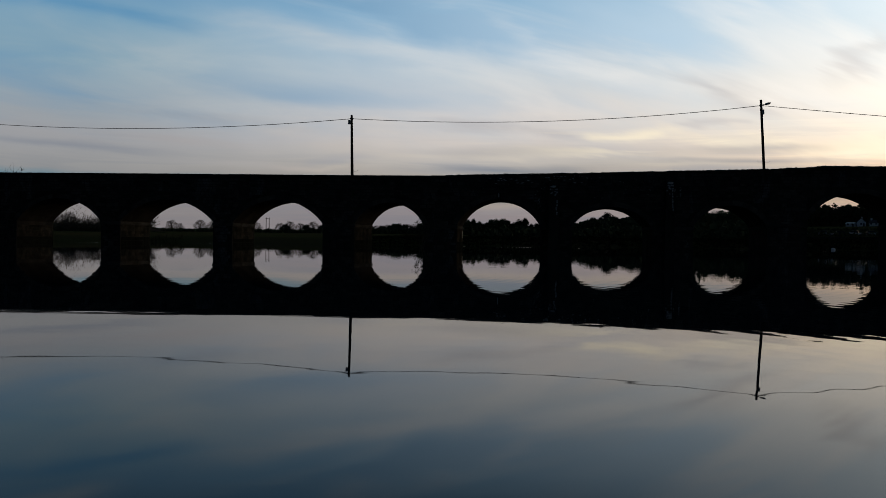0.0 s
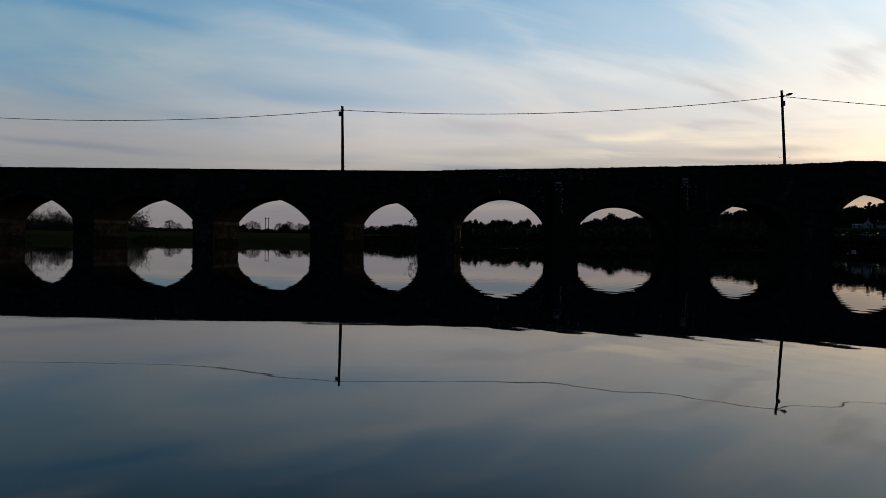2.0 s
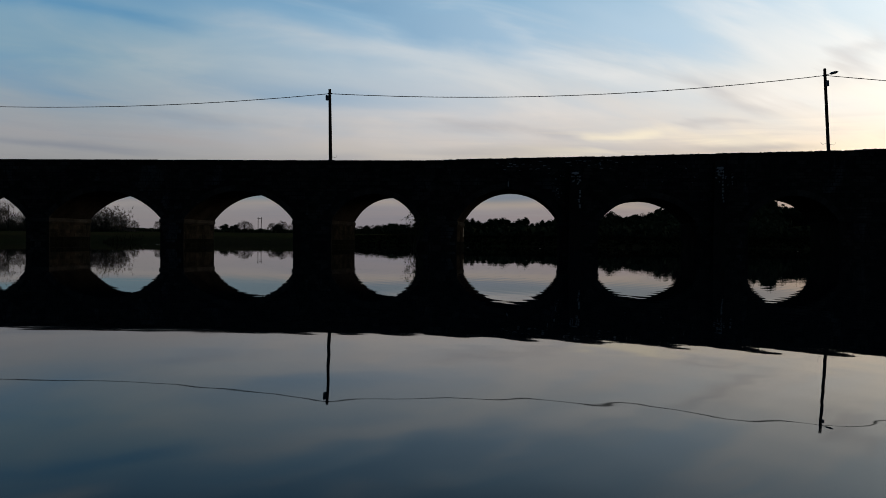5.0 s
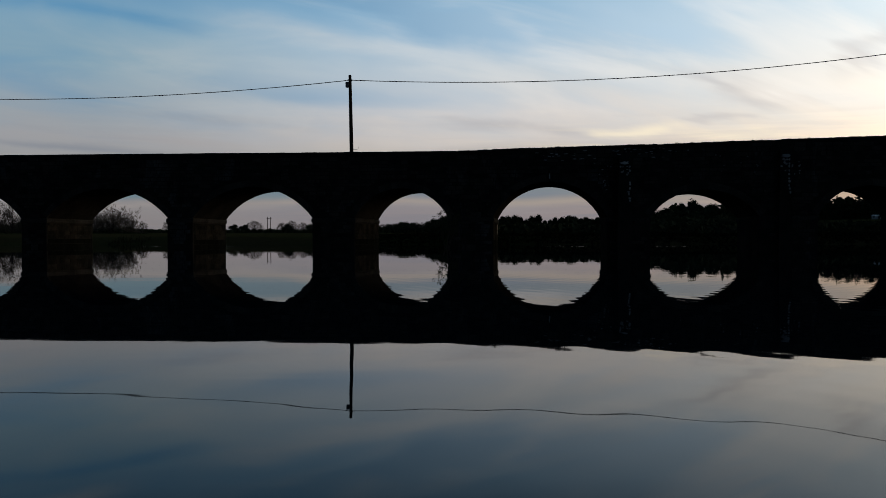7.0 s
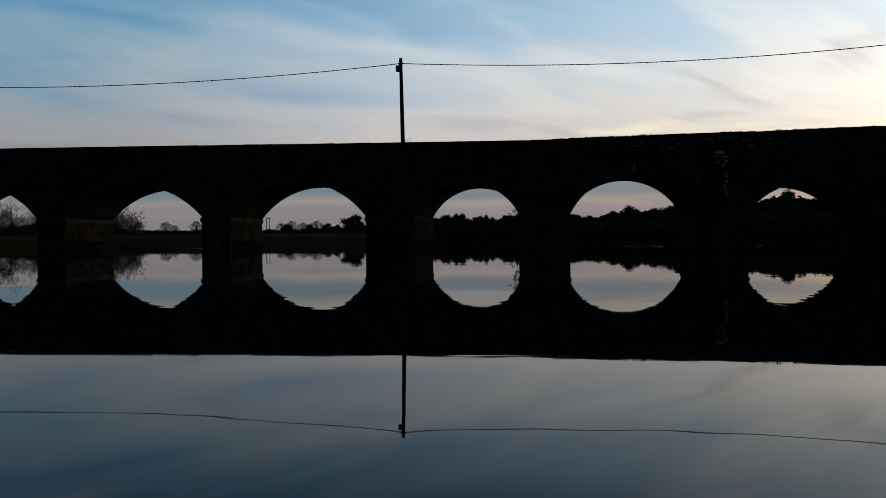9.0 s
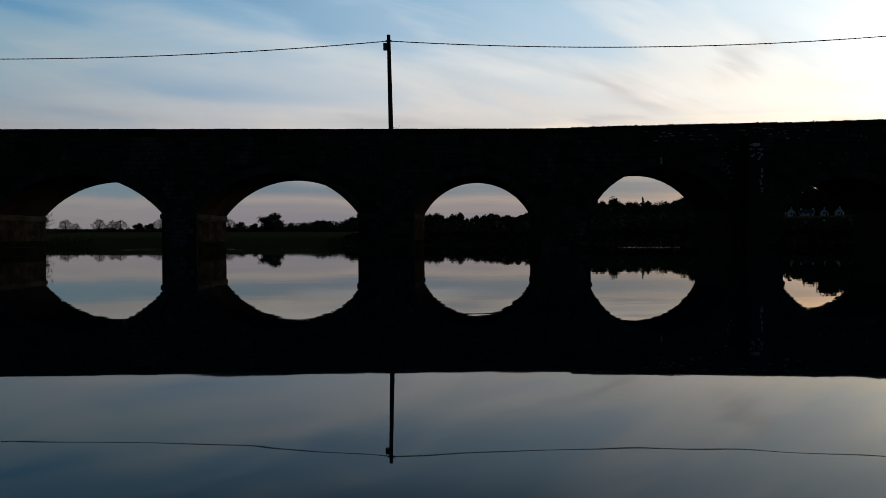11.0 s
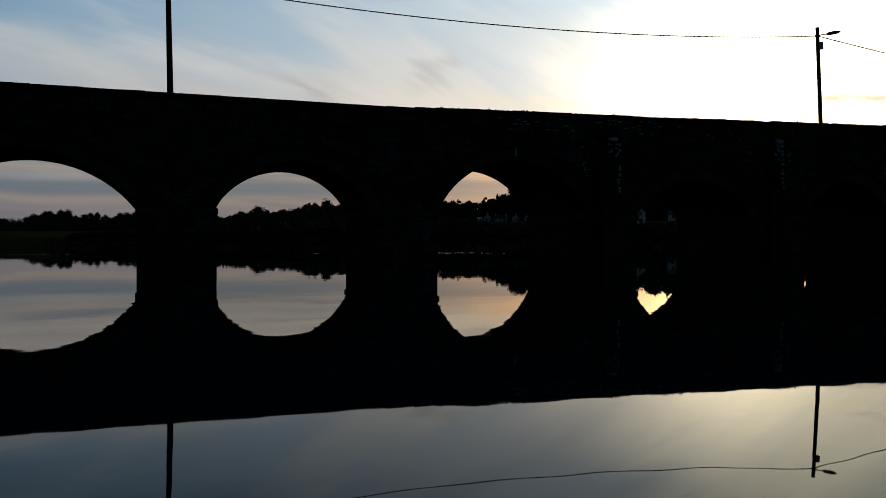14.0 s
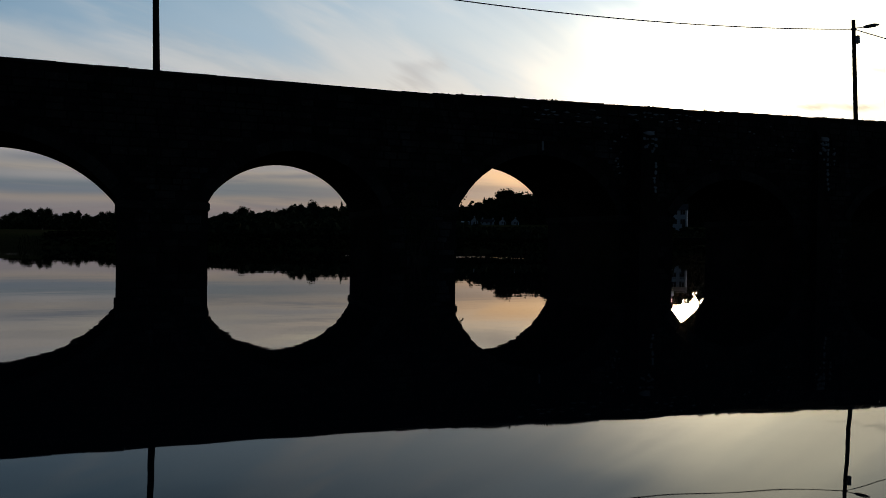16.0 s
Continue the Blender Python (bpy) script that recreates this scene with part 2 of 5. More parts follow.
build_sky()
sun = new("sun", bpy.data.lights.new("sun", "SUN"))
sun.data.energy, sun.data.angle, sun.data.color = 0.2, radians(4.0), (1.0, 0.72, 0.45)
sun.matrix_world = look(SUN_DIR * 100, (0, 0, 0))


# ---- materials ----
def material(name, build, rough=0.8, metal=0.0):
    """A Principled material; build(g, bsdf, place) sets its colour and bump from the place in metres."""
    mat = bpy.data.materials.new(name)
    mat.use_nodes = True
    g = Graph(mat.node_tree)
    bsdf = g.tree.nodes["Principled BSDF"]
    bsdf.inputs["Roughness"].default_value, bsdf.inputs["Metallic"].default_value = rough, metal
    if rough > 0.8:
        bsdf.inputs["Specular IOR Level"].default_value = 0.0        # matt and porous
    build(g, bsdf, g.node("ShaderNodeTexCoord").outputs["Object"])
    return mat


def bump(g, bsdf, height, distance, strength=1.0):
    b = g.node("ShaderNodeBump")
    g.put(b.inputs["Height"], height)
    b.inputs["Distance"].default_value, b.inputs["Strength"].default_value = distance, strength
    g.put(bsdf.inputs["Normal"], b.outputs[0])


def two_tone(a, b, c, coarse=0.6, fine=9.0, relief=0.02, vary=0.0):
    """Colour a to b in broad stains, c in fine specks, with relief from both."""
    def build(g, bsdf, place):
        big = g.noise(place, coarse, 5.0, 0.6, 0.3)
        small = g.noise(place, fine, 6.0, 0.65)
        col = g.mix(g.smooth(big, 0.35, 0.65), a, b)
        col = g.mix(g.smooth(small, 0.55, 0.72, 0.0, 0.8), col, c)
        if vary:
            info = g.node("ShaderNodeObjectInfo").outputs["Random"]
            hsv = g.node("ShaderNodeHueSaturation")
            g.put(hsv.inputs["Value"], g.math("ADD", 1.0 - vary / 2, g.math("MULTIPLY", info, vary)))
            g.put(hsv.inputs["Color"], col)
            col = hsv.outputs[0]
        g.put(bsdf.inputs["Base Color"], col)
        bump(g, bsdf, g.math("ADD", small, g.math("MULTIPLY", big, 1.5)), relief)
    return build


def water_build(g, bsdf, place):
    p = g.xyz(place)
    g.put(bsdf.inputs["Base Color"], (0.002, 0.006, 0.010, 1))
    bsdf.inputs["IOR"].default_value = 1.152
    bsdf.inputs["Specular Tint"].default_value = (0.22, 0.68, 0.88, 1)
    long = g.map(place, rot=(0, 0, radians(9)), scale=(0.16, 1.0, 1.0))
    swell = g.noise(long, 0.50, 3.0, 0.5, 0.2)
    ripple = g.noise(g.map(place, rot=(0, 0, radians(-5)), scale=(0.45, 1.2, 1.0)), 2.0, 2.0, 0.45)
    # a train of small oblique waves
    phase = g.math("ADD", g.math("MULTIPLY", p[0], 19.6), g.math("MULTIPLY", p[1], 10.0))
    phase = g.math("ADD", phase, g.math("MULTIPLY", g.noise(place, 0.4, 2.0, 0.5), 5.0))
    train = g.math("SINE", phase)
    # breeze patches, and narrow ruffled streaks where the river leaves the arches
    drift = g.math("ADD", g.math("ADD", p[0], g.math("MULTIPLY", p[1], 0.2)), g.math("MULTIPLY", g.noise(place, 0.25, 2.0, 0.5), 2.0))
    breeze = g.math("MULTIPLY", g.smooth(drift, 2.6, 5.4), g.smooth(p[1], 40.0, 28.0))
    breeze = g.math("ADD", g.math("MULTIPLY", breeze, 0.8), 0.2)
    streaks = g.smooth(g.noise(g.map(place, loc=(5, 3, 0), rot=(0, 0, radians(6)), scale=(0.22, 1.1, 1.0)), 1.0, 3.0, 0.55), 0.59, 0.66)
    streaks = g.math("MULTIPLY", streaks, g.smooth(g.noise(g.map(place, loc=(1, 7, 0), scale=(0.16, 0.05, 1.0)), 1.0, 2.0, 0.5), 0.52, 0.60))
    down = g.math("ADD", p[1], g.math("MULTIPLY", p[0], 0.11))
    beyond = g.math("MULTIPLY", g.smooth(down, 82.8, 84.0), g.smooth(down, 92.0, 88.0))
    chop = g.noise(place, 5.0, 2.0, 0.5)
    height = g.math("ADD", g.math("MULTIPLY", swell, 0.7), g.math("MULTIPLY", g.math("ADD", g.math("MULTIPLY", ripple, 0.20), g.math("MULTIPLY", g.math("MULTIPLY", train, breeze), 0.036)), 1.0))
    height = g.math("ADD", height, g.math("MULTIPLY", g.math("MULTIPLY", chop, streaks), g.math("MULTIPLY", beyond, 5.0)))
    bump(g, bsdf, height, 0.0022)


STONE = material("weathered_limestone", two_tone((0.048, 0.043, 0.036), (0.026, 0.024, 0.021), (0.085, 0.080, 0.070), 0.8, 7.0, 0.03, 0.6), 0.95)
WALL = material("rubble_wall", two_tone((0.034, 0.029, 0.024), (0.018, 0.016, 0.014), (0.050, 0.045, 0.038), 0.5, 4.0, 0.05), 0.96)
PALE = material("lichened_pale_stone", two_tone((0.42, 0.42, 0.41), (0.28, 0.28, 0.275), (0.52, 0.52, 0.51), 1.2, 9.0, 0.02, 0.5), 0.9)
ROAD = material("asphalt", two_tone((0.05, 0.05, 0.05), (0.035, 0.035, 0.035), (0.07, 0.07, 0.07), 0.5, 30.0, 0.004), 0.9)
WATER = material("still_river_water", water_build, 0.012)
GRASS = material("rough_pasture", two_tone((0.040, 0.052, 0.018), (0.060, 0.050, 0.024), (0.074, 0.072, 0.032), 0.05, 2.5, 0.10), 1.0)
TIMBER = material("creosoted_timber", two_tone((0.06, 0.042, 0.030), (0.035, 0.027, 0.021), (0.10, 0.075, 0.055), 1.0, 14.0, 0.006), 0.85)
IRON = material("galvanised_steel", two_tone((0.16, 0.16, 0.165), (0.10, 0.10, 0.105), (0.22, 0.22, 0.22), 3.0, 30.0, 0.002), 0.5, 0.7)
CABLE = material("black_cable", two_tone((0.015, 0.015, 0.015), (0.02, 0.02, 0.02), (0.03, 0.03, 0.03), 1.0, 8.0, 0.001), 0.6)


# ---- mesh helpers ----
def mesh_object(name, bm, mat, parent=None, label="", smooth=False):
    data = bpy.data.meshes.new(name)
    bm.to_mesh(data)
    bm.free()
    if smooth:
        for poly in data.polygons:
            poly.use_smooth = True
    if mat:
        data.materials.append(mat)
    ob = new(name, data)
    ob.parent = parent
    return tagged(ob, label)


part = mesh_object


def thing(name, m, label, category, group="", kind=""):
    """An Empty at the base of a thing, at the pose m."""
    ob = new(name)
    ob.matrix_world = m
    return tagged(ob, label, category, group, kind)


def add_box(bm, x0, x1, y0, y1, z0, z1, bevel=0.0):
    r = bmesh.ops.create_cube(bm, size=1.0)
    m = Matrix.Translation(((x0 + x1) / 2, (y0 + y1) / 2, (z0 + z1) / 2)) @ Matrix.Diagonal((x1 - x0, y1 - y0, z1 - z0, 1))
    bmesh.ops.transform(bm, matrix=m, verts=r["verts"])
    if bevel:
        edges = list({e for v in r["verts"] for e in v.link_edges})
        bmesh.ops.bevel(bm, geom=edges, offset=bevel, segments=1, affect="EDGES")


def box(x0, x1, y0, y1, z0, z1, bevel=0.0):
    bm = bmesh.new()
    add_box(bm, x0, x1, y0, y1, z0, z1, bevel)
    return bm


def add_tube(bm, points, radii, sides=8, caps=True):
    """A tapering tube along points."""
    rings = []
    n = len(points)
    for i, (p, r) in enumerate(zip(points, radii)):
        p = Vector(p)
        way = (Vector(points[min(i + 1, n - 1)]) - Vector(points[max(i - 1, 0)])).normalized()
        side = way.cross(Vector((0, 0, 1)) if abs(way.z) < 0.9 else Vector((1, 0, 0))).normalized()
        other = way.cross(side)
        rings.append([bm.verts.new(p + r * (math.cos(a) * side + math.sin(a) * other)) for a in (2 * math.pi * k / sides for k in range(sides))])
    for a, b in zip(rings, rings[1:]):
        for k in range(sides):
            bm.faces.new((a[k], a[(k + 1) % sides], b[(k + 1) % sides], b[k]))
    if caps:
        bm.faces.new(rings[0][::-1])
        bm.faces.new(rings[-1])


def ramp(x, table):
    """Straight lines between (x, value) pairs."""
    return float(np.interp(x, [a for a, _ in table], [b for _, b in table]))


# ---- bridge frame: u along the bridge, v across it from the near face, z up ----
TURN_B = -6.30
FRAME = pose(0, 76.37, 0, 0, 0, TURN_B)
DEPTH = 6.3
U0, U1 = -46.0, 74.0
# left jamb, right jamb, springing, crown
ARCHES = [(-42.5, -33.45, 2.1, 4.33), (-31.45, -22.0, 2.15, 4.24), (-20.1, -11.3, 2.05, 4.26), (-8.1, -1.6, 2.05, 4.05),
          (1.25, 8.85, 2.05, 4.43), (11.65, 18.65, 2.05, 3.83), (22.3, 28.65, 2.1, 4.02), (32.05, 40.6, 2.75, 5.18), (43.6, 50.2, 2.3, 5.0), (54.2, 60.6, 2.3, 4.9)]
PARAPET = [(-50, 6.90), (-45, 6.88), (-25, 6.72), (-10, 6.60), (-1, 6.57), (3.3, 6.69), (13, 6.86), (20, 7.05), (28, 7.25), (32.2, 7.42), (33.4, 7.55), (36, 7.55), (38, 7.54), (50, 7.58), (74, 7.2)]


def bend(u):
    """The bridge bows a little towards the water in front."""
    return 0.00063 * (u - 5) ** 2


SKEW = [(-11.3, 0.0), (-8.1, 0.45), (-1.6, 0.45), (1.25, 0.0)]       # the fourth vault runs askew


def bent(bm):
    for v in bm.verts:
        x, y = v.co.x, v.co.y
        v.co.x += ramp(x, SKEW) * (min(max(y / DEPTH, 0), 1) - 0.45)
        v.co.y += bend(x)
    return bm


def deck(u):
    return ramp(u, PARAPET) - 1.15


def arc(a, b, spring, crown, n=24, grow=0.0):
    """Points of a segmental arch from the left springing to the right; grow: outwards along the radius."""
    half, rise, mid = (b - a) / 2, crown - spring, (a + b) / 2
    r = (half * half + rise * rise) / (2 * rise)
    t = math.asin(min(1.0, half / r)) if r > rise else math.pi / 2
    if rise > half:
        t = math.pi - t
    return [(mid + (r + grow) * math.sin(-t + 2 * t * k / n), crown - r + (r + grow) * math.cos(-t + 2 * t * k / n)) for k in range(n + 1)]


def arch_body():
    """The solid body of the bridge with its arched openings, from the river bed to the road."""
    low = -1.6
    bm = bmesh.new()
    spans = []
    def solid(a, b):
        n = max(1, int((b - a) / 2.0))
        for k in range(n):
            spans.append((a + (b - a) * k / n, low, a + (b - a) * (k + 1) / n, low))
    edge = U0
    for a, b, s, c in ARCHES:
        solid(edge, a)
        pts = arc(a, b, s, c, 28)
        for (p, q), (r, w) in zip(pts, pts[1:]):
            spans.append((p, q, r, w))
        edge = b
    solid(edge, U1)
    for a, za, b, zb in spans:
        ta, tb = deck(a), deck(b)
        f = [bm.verts.new((a, 0, za)), bm.verts.new((b, 0, zb)), bm.verts.new((b, 0, tb)), bm.verts.new((a, 0, ta))]
        k = [bm.verts.new((a, DEPTH, za)), bm.verts.new((b, DEPTH, zb)), bm.verts.new((b, DEPTH, tb)), bm.verts.new((a, DEPTH, ta))]
        bm.faces.new(f)
        bm.faces.new(k[::-1])
        bm.faces.new((f[3], f[2], k[2], k[3]))
        bm.faces.new((f[1], f[0], k[0], k[1]))
    for u, z in [(U0, low), (U1, low)]:
        bm.faces.new([bm.verts.new(p) for p in ((u, 0, z), (u, DEPTH, z), (u, DEPTH, deck(u)), (u, 0, deck(u)))])
    for a, b, s, c in ARCHES:
        for u in (a, b):
            bm.faces.new([bm.verts.new(p) for p in ((u, 0, low), (u, DEPTH, low), (u, DEPTH, s), (u, 0, s))])
    bmesh.ops.remove_doubles(bm, verts=bm.verts, dist=0.0005)
    bmesh.ops.recalc_face_normals(bm, faces=bm.faces)
    return bm


def strip(v0, v1, lo, hi, step=1.0, a=U0, b=U1, wobble=0.0):
    """A long wall between two heights, functions of u, along the bridge."""
    bm = bmesh.new()
    n = int((b - a) / step)
    rows = []
    for k in range(n + 1):
        u = a + (b - a) * k / n
        w = wobble * noise.noise((u * 0.9, v0, 3.0))
        rows.append([bm.verts.new(p) for p in ((u, v0, lo(u)), (u, v1, lo(u)), (u, v1, hi(u) + w), (u, v0, hi(u) + w))])
    for p, q in zip(rows, rows[1:]):
        for k in range(4):
            bm.faces.new((p[k], q[k], q[(k + 1) % 4], p[(k + 1) % 4]))
    bm.faces.new(rows[0][::-1])
    bm.faces.new(rows[-1])
    bmesh.ops.recalc_face_normals(bm, faces=bm.faces)
    return bm


bridge = thing("bridge", FRAME, "long dark stone road bridge of unequal arches over still water", "bridge")
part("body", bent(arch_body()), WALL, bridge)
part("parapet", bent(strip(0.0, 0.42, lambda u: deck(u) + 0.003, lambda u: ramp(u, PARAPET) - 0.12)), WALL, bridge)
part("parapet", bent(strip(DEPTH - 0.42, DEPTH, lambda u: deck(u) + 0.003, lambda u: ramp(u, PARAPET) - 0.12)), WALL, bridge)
part("roadway", bent(strip(0.43, DEPTH - 0.43, lambda u: deck(u) + 0.002, lambda u: deck(u) + 0.06)), ROAD, bridge, "asphalt road between the parapets")


# ---- ground and water ----
def to_frame(x, y):
    p = FRAME.inverted() @ Vector((x, y, 0))
    return p.x, p.y


def land(x, y):
    """Height of the ground: river bed, far pasture, wooded hill towards the sunset, low near bank."""
    u, v = to_frame(x, y)
    bank = 33 + 4 * noise.noise((u * 0.02, 0.3, 0)) - 0.30 * max(0, -u - 44) + 0.05 * max(0, u)
    bank = max(bank, 9)
    shore = v - bank
    near = -(v + 190 + 8 * noise.noise((u * 0.02, 5.3, 0)))
    s = max(shore, near, -u - 150 if v < 0 else -999)
    if s < 0:
        z = max(-1.6, 0.22 * s)
    else:
        z = min(0.8, 0.30 * s) + 1.3 * (1 - math.exp(-s / 70)) + 0.12 * noise.noise((x * 0.05, y * 0.05, 0)) * min(1, s / 6)
    if shore > 0:
        far = math.hypot(x, y)
        az = math.degrees(math.atan2(x, y))
        rise = ramp(far, [(200, 0), (450, 1.4), (700, 1.2), (3000, -2)])
        hill = ramp(far, [(240, 0), (330, 3.0), (400, 4.4), (450, 6.0), (535, 8.2), (594, 9.4), (625, 10.4), (660, 14.5), (800, 22), (900, 22), (2000, 14), (3000, 0)])
        z += rise + hill * ramp(az, [(8, 0), (16, 0.45), (22, 0.85), (28, 1.0), (45, 1.0), (60, 0.6), (85, 0)])
    if -8 < v < DEPTH + 8 and not -46 < u < 62:
        e = min(1.0, max(-46 - u, u - 62) / 9.0)
        z = max(z, e * (deck(min(max(u, U0), U1)) - 0.02) * min(1, 1 - max(0, max(-v, v - DEPTH)) / 8))
    return z


def grid_sheet(xs, ys, height):
    bm = bmesh.new()
    rows = [[bm.verts.new((x, y, height(x, y))) for x in xs] for y in ys]
    for a, b in zip(rows, rows[1:]):
        for k in range(len(xs) - 1):
            bm.faces.new((a[k], a[k + 1], b[k + 1], b[k]))
    return bm


def spread(fine, step, far, growth):
    """Marks at even steps out to fine, then ever wider out to far, on both sides of zero."""
    out, x, s = [0.0], 0.0, step
    while x < far:
        if x >= fine:
            s *= growth
        x += s
        out.append(min(x, far))
    return [-v for v in out[:0:-1]] + out


xs = spread(120, 4.0, 3000, 1.10)
ys = [76 + v for v in spread(90, 3.0, 3000, 1.07)]
tagged(mesh_object("ground", grid_sheet(xs, ys, land), GRASS, smooth=True), "dark damp pasture and river bed", "ground", kind="structure")
wx = spread(100, 50.0, 2900, 1.5)
tagged(mesh_object("water", grid_sheet(wx, wx, lambda x, y: 0.0), WATER), "still dark river water mirroring the dusk sky", "water", kind="structure")


# ---- poles and wires ----
def pole(u, v, foot, top, lean, lamp):
    base = FRAME @ Vector((u, v + bend(u), foot))
    ob = thing("utility_pole", Matrix.Translation(base) @ pose(0, 0, 0, 0, lean, TURN_B), "leaning timber utility pole with a street lamp behind the parapet" if lamp else "tall round timber utility pole behind the bridge parapet", "utility pole", "poles along the bridge")
    h = top - base.z
    bm = bmesh.new()
    add_tube(bm, [(0, 0, 0), (0, 0, h * 0.5), (0, 0, h)], [0.155, 0.135, 0.11], 14)
    part("shaft", bm, TIMBER, ob, smooth=False)
    side = 1 if lamp else -1
    part("switch_box", box(-0.02, 0.20, -0.28, -0.06, h - 1.42, h - 0.96, 0.02) if side > 0 else box(-0.34, -0.10, -0.12, 0.12, h - 0.92, h - 0.5, 0.02), IRON, ob, "small grey metal box")
    part("cable_clamp", box(-0.19, 0.19, -0.06, 0.06, h - (0.59 if lamp else 0.42), h - (0.49 if lamp else 0.32), 0.015), IRON, ob)
    if lamp:
        bm = bmesh.new()
        add_tube(bm, [(0.03, -0.08, h - 0.50), (0.14, -0.38, h - 0.52), (0.24, -0.65, h - 0.53)], [0.03, 0.03, 0.03], 8)
        arm = part("lamp_arm", bm, IRON, ob)
        bm = bmesh.new()
        add_tube(bm, [(0.20, -0.52, h - 0.53), (0.26, -0.68, h - 0.53), (0.42, -1.10, h - 0.54), (0.52, -1.34, h - 0.54)], [0.04, 0.10, 0.11, 0.04], 10)
        part("lamp_head", bm, IRON, arm, "flat grey lantern head")
    for dz, s in ((1.9, 1),) if foot > 0 else ((9.75, 1), (9.85, -1)):
        bm = bmesh.new()
        add_tube(bm, [(0.14 * s, 0, dz), (0.42 * s, 0, dz - 0.05), (0.55 * s, 0, dz + 0.06), (0.52 * s, 0, dz + 0.16)], [0.012] * 4, 5)
        part("bracket", bm, IRON, ob, "thin bent wire bracket")
    return FRAME.inverted() @ (ob.matrix_world @ Vector((0, 0, h - (0.54 if lamp else 0.37))))


def wire(p, q, sag):
    """Two strands twisted round one another, hanging between two clamps."""
    cable = new("overhead_cable")
    cable.matrix_world = FRAME
    tagged(cable, "thick black twisted overhead cable between the poles", "cable", "cables between the poles")
    n = int((q - p).length / 0.10)
    for side in (0.0, math.pi):
        pts = []
        for k in range(n + 1):
            t = k / n
            c = p.lerp(q, t)
            a = side + 2 * math.pi * t * (q - p).length / 0.62
            pts.append((c.x, c.y + 0.009 * math.cos(a), c.z - 4 * sag * t * (1 - t) + 0.009 * math.sin(a)))
        bm = bmesh.new()
        add_tube(bm, pts, [0.024] * (n + 1), 5)
        part("strand", bm, CABLE, cable)


head_a = pole(-9.79, 5.70, deck(-9.79) + 0.062, 13.02, -1.1, False)
head_b = pole(30.55, DEPTH + 0.19, -1.3, 14.45, -3.3, True)
head_l = pole(-56.0, 5.6, 5.0, 13.40, 0.0, False)
head_r = pole(68.0, 5.6, deck(68.0) + 0.062, 11.5, 0.0, False)
wire(head_l, head_a, 0.95)
wire(head_a, head_b, 0.86)
wire(head_b, head_r, 0.25)


# ---- trees ----
LEAF = material("dark_foliage", two_tone((0.040, 0.052, 0.024), (0.056, 0.060, 0.032), (0.08, 0.08, 0.046), 0.15, 1.4, 0.05, 0.6), 0.9)
BARK = material("bark", two_tone((0.045, 0.037, 0.028), (0.030, 0.026, 0.021), (0.07, 0.06, 0.05), 0.8, 8.0, 0.02), 0.95)
TWIG = material("bare_twigs", two_tone((0.10, 0.082, 0.062), (0.07, 0.058, 0.046), (0.13, 0.105, 0.08), 0.3, 3.0, 0.01, 0.4), 0.95)
REED = material("dry_reeds", two_tone((0.035, 0.030, 0.016), (0.025, 0.025, 0.012), (0.05, 0.042, 0.025), 0.6, 5.0, 0.01), 0.9)


def leaf_quad(verts, faces, c, size, rng):
    """A small ragged leaf cluster, turned at random."""
    a = Vector((rng.gauss(0, 1), rng.gauss(0, 1), rng.gauss(0, 1))).normalized()
    b = a.orthogonal().normalized()
    b = Matrix.Rotation(rng.uniform(0, 6.28), 3, a) @ b
    d = a.cross(b)
    k = len(verts)
    for s, t in ((-1, -0.5), (0.1, -0.9), (1, 0.1), (0.3, 0.9), (-0.7, 0.6)):
        verts.append(c + size * (s * rng.uniform(0.6, 1.1) * b + t * rng.uniform(0.6, 1.1) * d) + a * size * rng.uniform(-0.2, 0.2))
    faces.append(tuple(range(k, k + 5)))


def from_lists(name, verts, faces, mat, parent=None, label=""):
    data = bpy.data.meshes.new(name)
    data.from_pydata([tuple(v) for v in verts], [], faces)
    data.materials.append(mat)
    ob = new(name, data)
    ob.parent = parent
    return tagged(ob, label)


def limb(bm, p, way, length, r, rng, depth, tips, droop=0.0):
    """One crooked branch with its side branches; gathers the tips."""
    pts, rad, q, w = [p], [r], p.copy(), way.normalized()
    n = 4
    for k in range(n):
        w = (w + Vector((rng.gauss(0, 0.16), rng.gauss(0, 0.16), rng.gauss(0.06 - droop, 0.12)))).normalized()
        q = q + w * length / n
        pts.append(q.copy())
        rad.append(r * (1 - 0.78 * (k + 1) / n))
    add_tube(bm, pts, rad, 6 if depth > 1 else 4, caps=False)
    if depth == 0:
        tips.append((q.copy(), w.copy()))
        return
    for k in range(rng.randint(3, 4)):
        i = rng.randint(1, n)
        side = Vector((rng.gauss(0, 1), rng.gauss(0, 1), rng.gauss(0.3, 0.6))).normalized()
        limb(bm, pts[i], w * 0.7 + side * 0.8, length * rng.uniform(0.45, 0.7), rad[i] * 0.7 + 0.004, rng, depth - 1, tips, droop)
    tips.append((q.copy(), w.copy()))


